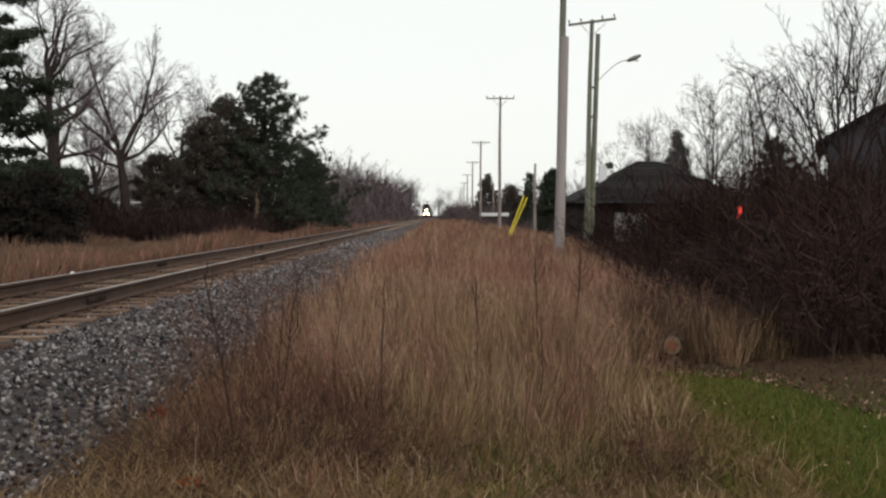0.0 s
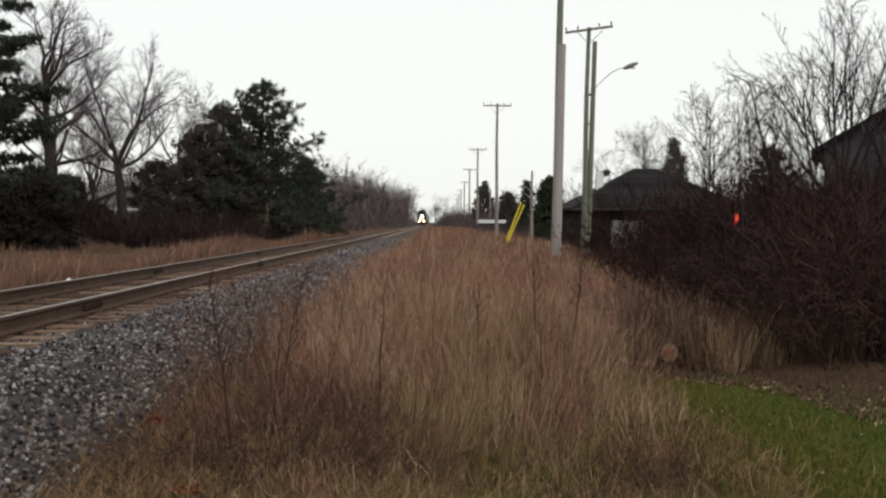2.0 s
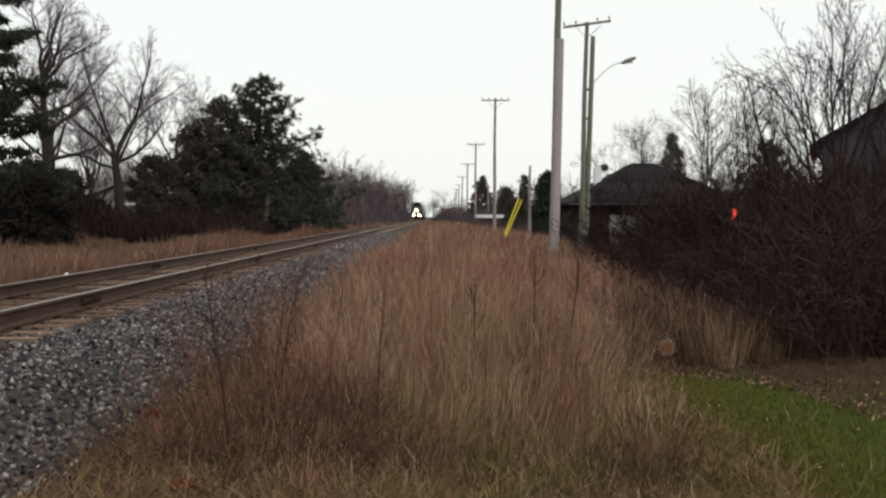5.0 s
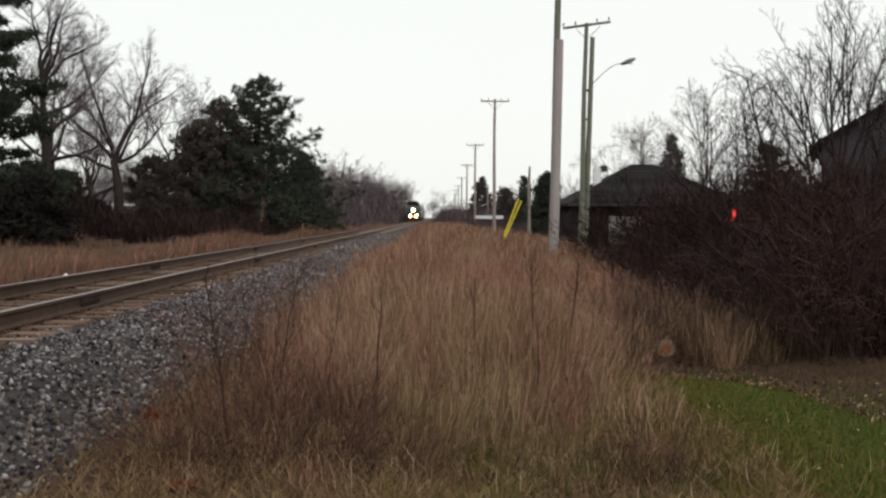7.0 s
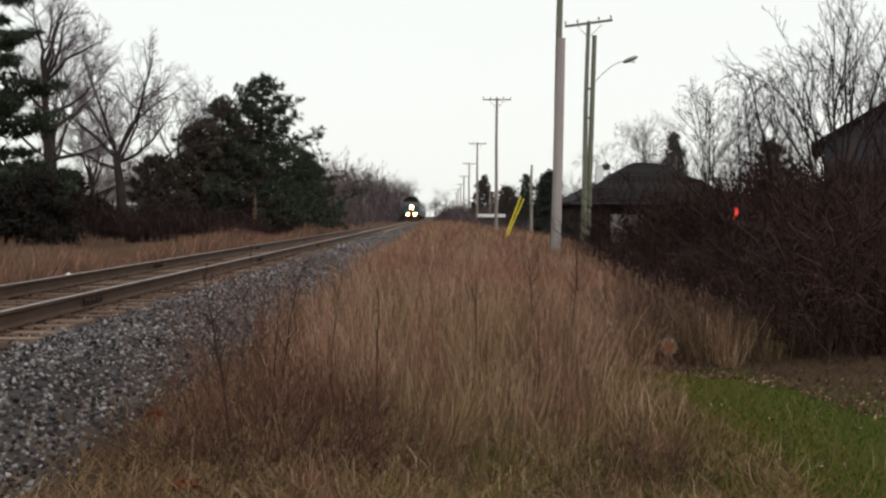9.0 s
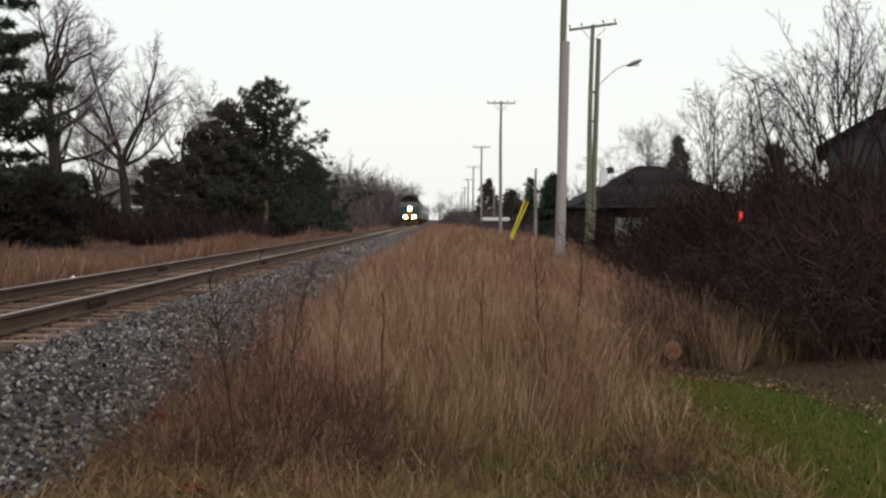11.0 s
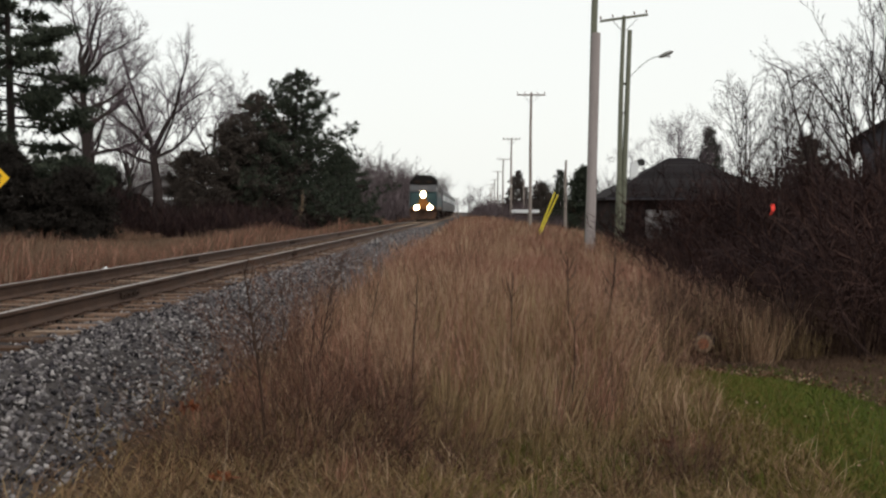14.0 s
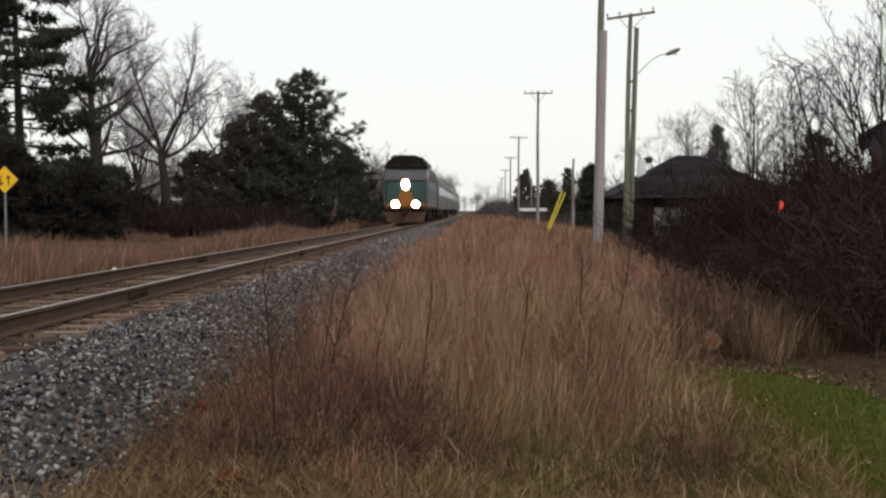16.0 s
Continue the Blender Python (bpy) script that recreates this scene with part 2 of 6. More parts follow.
def rod(bm, a, b, r0, r1=None, sides=10):
    a, b = Vector(a), Vector(b)
    d = b - a
    m = Matrix.Translation((a + b) / 2) @ d.to_track_quat("Z", "Y").to_matrix().to_4x4()
    bmesh.ops.create_cone(bm, cap_ends=True, segments=sides, radius1=r0, radius2=r0 if r1 is None else r1, depth=d.length, matrix=m)
    return bm


def rodded(a, b, r0, r1=None, sides=10):
    return rod(bmesh.new(), a, b, r0, r1, sides)


def prism(bm, outline, y0, y1):
    """An outline in x and z, drawn out from y0 to y1."""
    a = [bm.verts.new((x, y0, z)) for x, z in outline]
    b = [bm.verts.new((x, y1, z)) for x, z in outline]
    n = len(outline)
    bm.faces.new(a)
    bm.faces.new(b[::-1])
    for i in range(n):
        bm.faces.new((a[i], b[i], b[(i + 1) % n], a[(i + 1) % n]))
    bmesh.ops.recalc_face_normals(bm, faces=bm.faces)
    return bm


def tube(soup, pts, radii, sides=3):
    pts = np.asarray(pts, dtype=float)
    k = len(pts)
    d = np.gradient(pts, axis=0)
    d /= np.linalg.norm(d, axis=1, keepdims=True) + 1e-9
    ref = np.array([0.31, 0.87, 0.13]) if abs(d[0, 2]) > 0.7 else np.array([0.1, 0.05, 1.0])
    u = np.cross(d, ref)
    u /= np.linalg.norm(u, axis=1, keepdims=True) + 1e-9
    w = np.cross(d, u)
    a = np.arange(sides) * 2 * math.pi / sides
    r = np.asarray(radii)[:, None, None]
    v = pts[:, None, :] + r * (np.cos(a)[None, :, None] * u[:, None, :] + np.sin(a)[None, :, None] * w[:, None, :])
    i = np.arange(k - 1)[:, None] * sides
    j = np.arange(sides)[None, :]
    j2 = (j + 1) % sides
    soup.add(v.reshape(-1, 3), quads=np.stack([i + j, i + j2, i + sides + j2, i + sides + j], -1).reshape(-1, 4))


def ribbon(soup, pts, r):
    """A thin flat twig along three points."""
    pts = np.asarray(pts)
    d = pts[-1] - pts[0]
    s = np.cross(d, np.array([0.37, 0.61, 0.70])) if abs(d[2]) < 0.9 * np.linalg.norm(d) else np.cross(d, np.array([0.8, 0.6, 0.0]))
    s = s / (np.linalg.norm(s) + 1e-9) * r
    soup.add(np.array([pts[0] - s, pts[0] + s, pts[1] - s * 0.8, pts[1] + s * 0.8, pts[-1]]), [(0, 1, 3), (0, 3, 2), (2, 3, 4)])


def unit(v):
    return v / (np.linalg.norm(v) + 1e-9)


def path_of(rng, p, d, length, segs, wobble, lift):
    pts, q, step = [np.array(p, float)], np.array(p, float), length / segs
    d = unit(np.array(d, float))
    for _ in range(segs):
        d = unit(d + rng.normal(0, wobble, 3) + np.array([0, 0, lift]))
        q = q + d * step
        pts.append(q)
    return np.array(pts)


def side_way(rng, d, angle):
    t = rng.normal(0, 1, 3)
    t = unit(t - d * np.dot(t, d))
    return d * math.cos(angle) + t * math.sin(angle)


def branches(rng, limbs, twigs, p, d, length, r, level, counts, shrink=0.58, lift=0.08, wobble=0.13, spread=(0.45, 0.9), thin=0.0045):
    """One limb and all that grows from it. Main limbs are soups of their own, the rest goes into the twigs."""
    last = level >= len(counts)
    segs = (7, 5, 3, 2)[min(level, 3)]
    pts = path_of(rng, p, d, length, segs, wobble, lift if level < 2 else lift * 0.4)
    rad = np.linspace(r, r * (0.16, 0.28, 0.35, 0.3)[min(level, 3)], len(pts))
    if level == 0:
        limbs.append(Soup())
        tube(limbs[-1], pts, rad, 7)
    elif last:
        ribbon(twigs, pts[[0, len(pts) // 2, -1]], r * 1.25)
    else:
        tube(twigs, pts, rad, 5 if level == 1 else 3)
    if last:
        return
    n = counts[level]
    for i in range(n):
        f = (0.22 if level else 0.3) + (0.78 if level else 0.7) * (i + rng.random()) / n
        k = min(int(f * segs), segs - 1)
        q = pts[k] + (pts[k + 1] - pts[k]) * (f * segs - k)
        dd = unit(pts[k + 1] - pts[k])
        branches(rng, limbs, twigs, q, side_way(rng, dd, rng.uniform(*spread)), length * shrink * rng.uniform(0.65, 1.2) * (1.2 - 0.5 * f), max(r * (0.40, 0.40, 0.34)[min(level, 2)] * (1.1 - 0.6 * f), thin), level + 1, counts, shrink, lift, wobble, spread, thin)


def bare_tree_soups(seed, height, trunk_h, r, limbs=5, counts=(6, 6, 6), lean=(0, 0), open_angle=0.55, lift=0.04, min_len=0.62, main=None, shrink=0.52, wobble=0.13, thin=0.0045, spread=(0.45, 0.9), tip=0.72):
    """main: rows of (azimuth, tilt, length, start as a share of the trunk) for the main limbs, in degrees and metres."""
    rng = np.random.default_rng(seed)
    wood, boughs, twigs = Soup(), [], Soup()
    trunk = path_of(rng, (0, 0, -0.1), (lean[0], lean[1], 1), trunk_h, 6, 0.03, 0.03)
    tube(wood, trunk, np.linspace(r * 1.2, r * tip, len(trunk)), 9)
    if main is None:
        main = []
        for i in range(limbs):
            tilt = open_angle * rng.uniform(0.35, 1.25) if i else 0.12
            main.append((360 * (i + rng.random() * 0.6) / limbs, math.degrees(tilt), (height - trunk_h) * rng.uniform(min_len, min_len + 0.2), 1.0 if i < 3 else 0.88))
    for az, tilt, length, at in main:
        a, tl = radians(az), radians(tilt)
        d = np.array([math.cos(a) * math.sin(tl), math.sin(a) * math.sin(tl), math.cos(tl)])
        k = min(int(at * 6), 5)
        start = trunk[k] + (trunk[k + 1] - trunk[k]) * (at * 6 - k)
        branches(rng, boughs, twigs, start, d, length, r * (0.34 + 0.02 * length) * rng.uniform(0.8, 1.05), 0, counts, lift=lift, shrink=shrink, wobble=wobble, thin=thin, spread=spread)
    return wood, boughs, twigs


def bare_tree(name, label, seed, m, bark="bark", twig="twig", category="bare tree", group="", **kw):
    wood, boughs, twigs = bare_tree_soups(seed, **kw)
    t = thing(name, label, category, group, m=m)
    trunk = link("trunk", wood.mesh("trunk", M[bark], True), t)
    for s in boughs:
        link("limb", s.mesh("limb", M[bark], True), trunk)
    link("crown", twigs.mesh("crown", M[twig]), t)
    return t


def stamp(proto, places, axes, sizes):
    """Copies of a small proto (v, tris) at places, turned by 3x3 axes and scaled."""
    v, tr = proto
    n, k = len(places), len(v)
    out = np.einsum("nij,kj->nki", axes * sizes[:, None, None], v) + places[:, None, :]
    return out.reshape(-1, 3), (np.arange(n)[:, None, None] * k + tr[None]).reshape(-1, 3)


def turns(rng, n):
    """Random rotations, n of them."""
    q = rng.normal(0, 1, (n, 4))
    q /= np.linalg.norm(q, axis=1, keepdims=True)
    w, x, y, z = q.T
    return np.stack([1 - 2 * (y * y + z * z), 2 * (x * y - z * w), 2 * (x * z + y * w), 2 * (x * y + z * w), 1 - 2 * (x * x + z * z), 2 * (y * z - x * w), 2 * (x * z - y * w), 2 * (y * z + x * w), 1 - 2 * (x * x + y * y)], -1).reshape(n, 3, 3)


def tuft(rng, n=13, width=0.10):
    """A burst of needles of unit length."""
    v, t = [], []
    for i in range(n):
        d = unit(rng.normal(0, 1, 3) + np.array([0, 0, 0.5]))
        s = unit(np.cross(d, rng.normal(0, 1, 3))) * width
        v += [s, -s, d * rng.uniform(0.7, 1.1)]
        t.append((3 * i, 3 * i + 1, 3 * i + 2))
    return np.array(v), np.array(t)


def conifer(name, label, seed, m, height, radius, mat="needle", low=0.12, limbs=70, tufts=26, size=0.42, shape=0.8, droop=-0.05, upturn=0.35, ragged=0.35, trunk_r=0.22, category="evergreen tree", group=""):
    rng = np.random.default_rng(seed)
    t = thing(name, label, category, group, m=m)
    wood, soup = Soup(), Soup()
    trunk = path_of(rng, (0, 0, -0.1), (0, 0, 1), height * 0.97, 8, 0.012, 0.02)
    tube(wood, trunk, np.linspace(trunk_r, 0.03, len(trunk)), 8)
    places = []
    for i in range(limbs):
        f = low + (1 - low) * ((i + rng.random()) / limbs) ** 0.9
        z = f * height * 0.97
        a = i * 2.4 + rng.normal(0, 0.4)
        length = radius * ((1 - f) / (1 - low)) ** shape * rng.uniform(1 - ragged, 1 + ragged * 0.6) + 0.25
        pts = [np.array([np.interp(z, trunk[:, 2], trunk[:, 0]), np.interp(z, trunk[:, 2], trunk[:, 1]), z])]
        for s in range(4):
            pts.append(pts[-1] + np.array([math.cos(a), math.sin(a), droop + upturn * (s / 3) ** 2 + rng.normal(0, 0.06)]) * length / 4)
        pts = np.array(pts)
        tube(wood, pts, np.linspace(0.02 + length * 0.012, 0.008, 5), 4)
        k = max(4, int(tufts * length / radius))
        u = rng.uniform(0.18, 1.0, k) ** 0.75 * 4
        j = np.minimum(u.astype(int), 3)
        c = pts[j] + (pts[j + 1] - pts[j]) * (u - j)[:, None]
        wide = 0.10 + 0.16 * length * np.minimum(u / 4, 1.15 - u / 4)[:, None]
        places.append(c + rng.normal(0, 1, (k, 3)) * wide * np.array([1, 1, 0.45]))
    places.append(trunk[-1] + rng.normal(0, 0.12, (8, 3)))
    p = np.concatenate(places)
    for q in range(4):
        pp = p[q::4]
        v, tr = stamp(tuft(rng), pp, turns(rng, len(pp)), rng.uniform(0.65, 1.25, len(pp)) * size)
        soup.add(v, tr)
    link("trunk", wood.mesh("trunk", M["bark"], True), t)
    link("crown", soup.mesh("crown", M[mat]), t)
    return t


def blades(soup, rng, x, y, z, h, w, lean=0.25, wind=(0.12, 0.0), bend=0.6, comb=0.0):
    """Grass blades: two quads' width of strip and a tip each."""
    n = len(x)
    a = rng.uniform(0, 2 * math.pi, n)
    s = np.stack([np.cos(a), np.sin(a), np.zeros(n)], -1) * (w / 2)[:, None]
    swirl = np.stack([np.sin(x * 2.7 + 1.9 * np.sin(y * 1.6)), np.cos(y * 2.2 + 1.7 * np.sin(x * 1.9))], -1)
    l = rng.normal(0, lean, (n, 2)) + np.array(wind) + comb * swirl
    base = np.stack([x, y, z], -1)
    up = np.stack([l[:, 0], l[:, 1], np.ones(n)], -1)
    up /= np.linalg.norm(up, axis=1, keepdims=True)
    b = rng.normal(0, bend, (n, 2)) * 0.5 + l
    top = np.stack([up[:, 0] + b[:, 0] * 0.6, up[:, 1] + b[:, 1] * 0.6, up[:, 2]], -1)
    top /= np.linalg.norm(top, axis=1, keepdims=True)
    mid = base + up * (h * 0.55)[:, None]
    tip = mid + top * (h * 0.45)[:, None]
    v = np.stack([base - s, base + s, mid - s * 0.8, mid + s * 0.8, tip], 1).reshape(-1, 3)
    i = np.arange(n)[:, None] * 5
    soup.add(v, (i[:, :, None] + np.array([[0, 1, 3], [0, 3, 2], [2, 3, 4]])[None]).reshape(-1, 3))


def ground_z(x, y):
    """Height of the ground: a lawn at zero, the line's low bank, a verge beyond it."""
    x, y = np.asarray(x, float), np.asarray(y, float)
    z = 0.12 / (1 + np.exp(np.clip((x + 1.6) * 3, -50, 50))) + 0.025 * np.sin(x * 1.7 + y * 0.6) + 0.02 * np.sin(y * 1.1 - x * 0.7)
    return z - 0.35 * np.clip((y - 200) / 100, 0, 1) * (np.abs(x - TRACK) < 4)


# ---- ground, lawn, track bed ----
def ground():
    xs = np.unique(np.concatenate([np.linspace(-3000, -60, 12), np.linspace(-60, -12, 30), np.linspace(-12, 12, 90), np.linspace(12, 60, 30), np.linspace(60, 3000, 12)]))
    ys = np.unique(np.concatenate([np.linspace(-600, -20, 8), np.linspace(-20, 40, 130), np.linspace(40, 120, 50), np.linspace(120, 4000, 30)]))
    gx, gy = np.meshgrid(xs, ys)
    v = np.stack([gx, gy, ground_z(gx, gy)], -1).reshape(-1, 3)
    nx = len(xs)
    i = (np.arange(len(ys) - 1)[:, None] * nx + np.arange(nx - 1)[None]).ravel()
    s = Soup()
    s.add(v, quads=np.stack([i, i + 1, i + nx + 1, i + nx], -1))
    tagged(new("ground", s.mesh("ground", M["soil"], True)), "brown soil with matted dead grass", "ground", kind="structure")


def lawn_edge(y):
    """Where the mown lawn begins, across from the line."""
    return 1.62 + 0.04 * (y - 5) + 0.12 * np.sin(y * 1.3)


def lawn_top(x):
    """The far edge of the mown grass: it bends back towards the eye before the leaf litter."""
    return np.interp(x, [1.8, 2.5, 2.8, 3.0, 3.15, 3.7, 9.0], [10.5, 10.0, 9.6, 9.1, 8.25, 7.7, 7.2]) + 0.08 * np.sin(x * 7.1) + 0.05 * np.sin(x * 17)


def lawn():
    rng = np.random.default_rng(5)
    ys, us = np.linspace(-6, 10.6, 60), np.linspace(0, 1, 40)
    gy, gu = np.meshgrid(ys, us, indexing="ij")
    gx = lawn_edge(gy) + gu * 9
    gy = np.minimum(gy, lawn_top(gx))
    v = np.stack([gx, gy, ground_z(gx, gy) + 0.008], -1).reshape(-1, 3)
    i = (np.arange(59)[:, None] * 40 + np.arange(39)[None]).ravel()
    s = Soup()
    s.add(v, quads=np.stack([i, i + 1, i + 41, i + 40], -1))
    tagged(new("lawn", s.mesh("lawn", M["lawn"], True)), "mown green lawn beside the rough grass", "lawn", kind="structure")
    n = 150000
    y = 4.2 + 6.5 * rng.random(n)
    x = lawn_edge(y) - 0.25 + rng.random(n) ** 1.1 * 5.2
    keep = (x < y * 0.52 + 1.2) & (y < lawn_top(x) + np.where(rng.random(n) < 0.4, 1.2, 0.12) * np.abs(rng.normal(0, 1, n))) & (rng.random(n) < np.clip((x - lawn_edge(y) + 0.25) * 2.2, 0.12, 1))
    x, y = x[keep], y[keep]
    s = Soup()
    blades(s, rng, x, y, ground_z(x, y), rng.uniform(0.03, 0.07, len(x)), rng.uniform(0.004, 0.008, len(x)), lean=0.75)
    tagged(new("lawn_grass", s.mesh("lawn_grass", M["green"])), "short green lawn grass, yellowish in places", "grass", kind="stuff")
    # yellowed edge towards the rough grass
    s = Soup()
    n = 60000
    y = 4.4 + 6.0 * rng.random(n)
    x = lawn_edge(y) - 0.2 + np.abs(rng.normal(0, 0.55 + 0.05 * y, n)) * rng.random(n)
    keep = y < lawn_top(x)
    x, y = x[keep], y[keep]
    blades(s, rng, x, y, ground_z(x, y), rng.uniform(0.03, 0.085, len(x)), rng.uniform(0.004, 0.007, len(x)), lean=0.8)
    tagged(new("yellowed_grass", s.mesh("yellowed_grass", M["yellowed"])), "yellowed short grass at the lawn's edge", "grass", kind="stuff")
    # longer wisps that the mower missed
    x, y = rng.uniform(1.7, 3.2, 60), rng.uniform(5.2, 8.6, 60)
    s = Soup()
    blades(s, rng, x, y, ground_z(x, y), rng.uniform(0.10, 0.26, 60), np.full(60, 0.005), lean=0.3)
    tagged(new("lawn_wisps", s.mesh("lawn_wisps", M["straw"])), "thin pale grass wisps in the lawn", "grass", kind="stuff")


def bed_z(x):
    return np.interp(x, [-9.2, -8.0, -6.75, -6.4, -3.2, -2.85, -2.0, -1.7], [0.02, 0.13, 0.40, 0.405, 0.405, 0.38, 0.08, -0.03])


def track_bed():
    xs, ys = np.linspace(-9.2, -1.7, 60), np.concatenate([np.arange(-15, 40, 0.16), np.arange(40, 120, 1.0), np.arange(120, 900, 20.0)])
    rng = np.random.default_rng(2)
    gx, gy = np.meshgrid(xs, ys)
    gz = bed_z(gx) + rng.normal(0, 0.012, gx.shape)
    v = np.stack([gx, gy, gz], -1).reshape(-1, 3)
    nx = len(xs)
    i = (np.arange(len(ys) - 1)[:, None] * nx + np.arange(nx - 1)[None]).ravel()
    s = Soup()
    s.add(v, quads=np.stack([i, i + 1, i + nx + 1, i + nx], -1))
    return tagged(new("ballast_bed", s.mesh("ballast_bed", M["ballast"])), "grey crushed stone bed under the railway", "ballast", kind="structure")




def rock_proto(rng):
    bm = bmesh.new()
    bmesh.ops.create_icosphere(bm, subdivisions=1, radius=1)
    v = np.array([q.co[:] for q in bm.verts])
    t = np.array([[q.index for q in f.verts] for f in bm.faces])
    bm.free()
    v = v * rng.uniform(0.42, 1.25, (len(v), 1)) * np.array([1.0, rng.uniform(0.65, 0.9), rng.uniform(0.5, 0.75)])
    return v, t


def rock_coarse(rng):
    v = np.array([(1, 0, 0), (-1, 0, 0), (0, 1, 0), (0, -1, 0), (0, 0, 1), (0, 0, -1)], float) * rng.uniform(0.6, 1.15, (6, 1))
    t = np.array([(0, 2, 4), (2, 1, 4), (1, 3, 4), (3, 0, 4), (2, 0, 5), (1, 2, 5), (3, 1, 5), (0, 3, 5)])
    return v * np.array([1, 0.8, 0.65]), t


def ballast_stones(bed):
    rng = np.random.default_rng(3)
    near, far, dusty = Soup(), Soup(), Soup()
    for soup, make, y0, y1, density, lo, hi in ((far, rock_coarse, -10, 4.5, 160, 0.016, 0.032), (near, rock_proto, 4.5, 15, 540, 0.012, 0.027), (far, rock_coarse, 15, 34, 360, 0.018, 0.036), (far, rock_coarse, 34, 75, 80, 0.035, 0.055)):
        n = int((y1 - y0) * 2.0 * density)
        x, y = rng.uniform(-3.75, -1.85, n), rng.uniform(y0, y1, n)
        keep = (rng.random(n) < np.clip((-1.95 - x) * 3.0 + 0.12, 0, 1)) & ((x > -0.5 * y - 1.6) | (y < 4.5))
        x, y = x[keep], y[keep]
        for q in range(6):
            xx, yy = x[q::6], y[q::6]
            sz = rng.uniform(lo, hi, len(xx)) * rng.choice([0.7, 1, 1, 1.25], len(xx))
            v, t = stamp(make(rng), np.stack([xx, yy, np.maximum(bed_z(xx), ground_z(xx, yy)) + sz * rng.uniform(0.0, 0.6, len(xx))], -1), turns(rng, len(xx)), sz)
            soup.add(v, t)
        # stones between and beyond the rails
        n = int((y1 - y0) * 3.0 * density * 0.40)
        x, y = rng.uniform(-8.2, -3.75, n), rng.uniform(y0, y1, n)
        keep = (x > -0.5 * y - 1.6) | (y < 4.5)
        x, y = x[keep], y[keep]
        v, t = stamp(make(rng), np.stack([x, y, bed_z(x) + 0.018], -1), turns(rng, len(x)), rng.uniform(lo, hi, len(x)))
        dusty.add(v, t)
    tagged(link("stones", near.mesh("stones", M["stone"]), bed, "loose grey crushed stones, some nearly white"), kind="stuff")
    tagged(link("stones", far.mesh("stones", M["stone"]), bed, "grey crushed stones farther along"), kind="stuff")
    tagged(link("stones", dusty.mesh("stones", M["dirtystone"]), bed, "dusty brown stones between the ties"), kind="stuff")
    # the nearest, singly
    protos = []
    for q in range(6):
        s = Soup()
        s.add(*rock_proto(rng))
        protos.append(s.mesh("stone", M["lonestone"]))
    for q in range(260):
        x, y = rng.uniform(-3.0, -2.05), rng.uniform(5.5, 9.0)
        o = link("stone", protos[q % 6], bed)
        z = float(max(bed_z(x), ground_z(x, y)))
        o.matrix_basis = pose(x, y, z + 0.022, *rng.uniform(0, 360, 3)) @ Matrix.Scale(rng.uniform(0.018, 0.034), 4)


def rail_outline(x):
    h, top = 0.165, RAIL_TOP
    half = [(0.036, 0), (0.036, -0.028), (0.012, -0.044), (0.009, -h + 0.035), (0.022, -h + 0.022), (0.07, -h + 0.010), (0.07, -h)]
    return [(x + a, top + b) for a, b in half] + [(x - a, top + b) for a, b in half[::-1]]


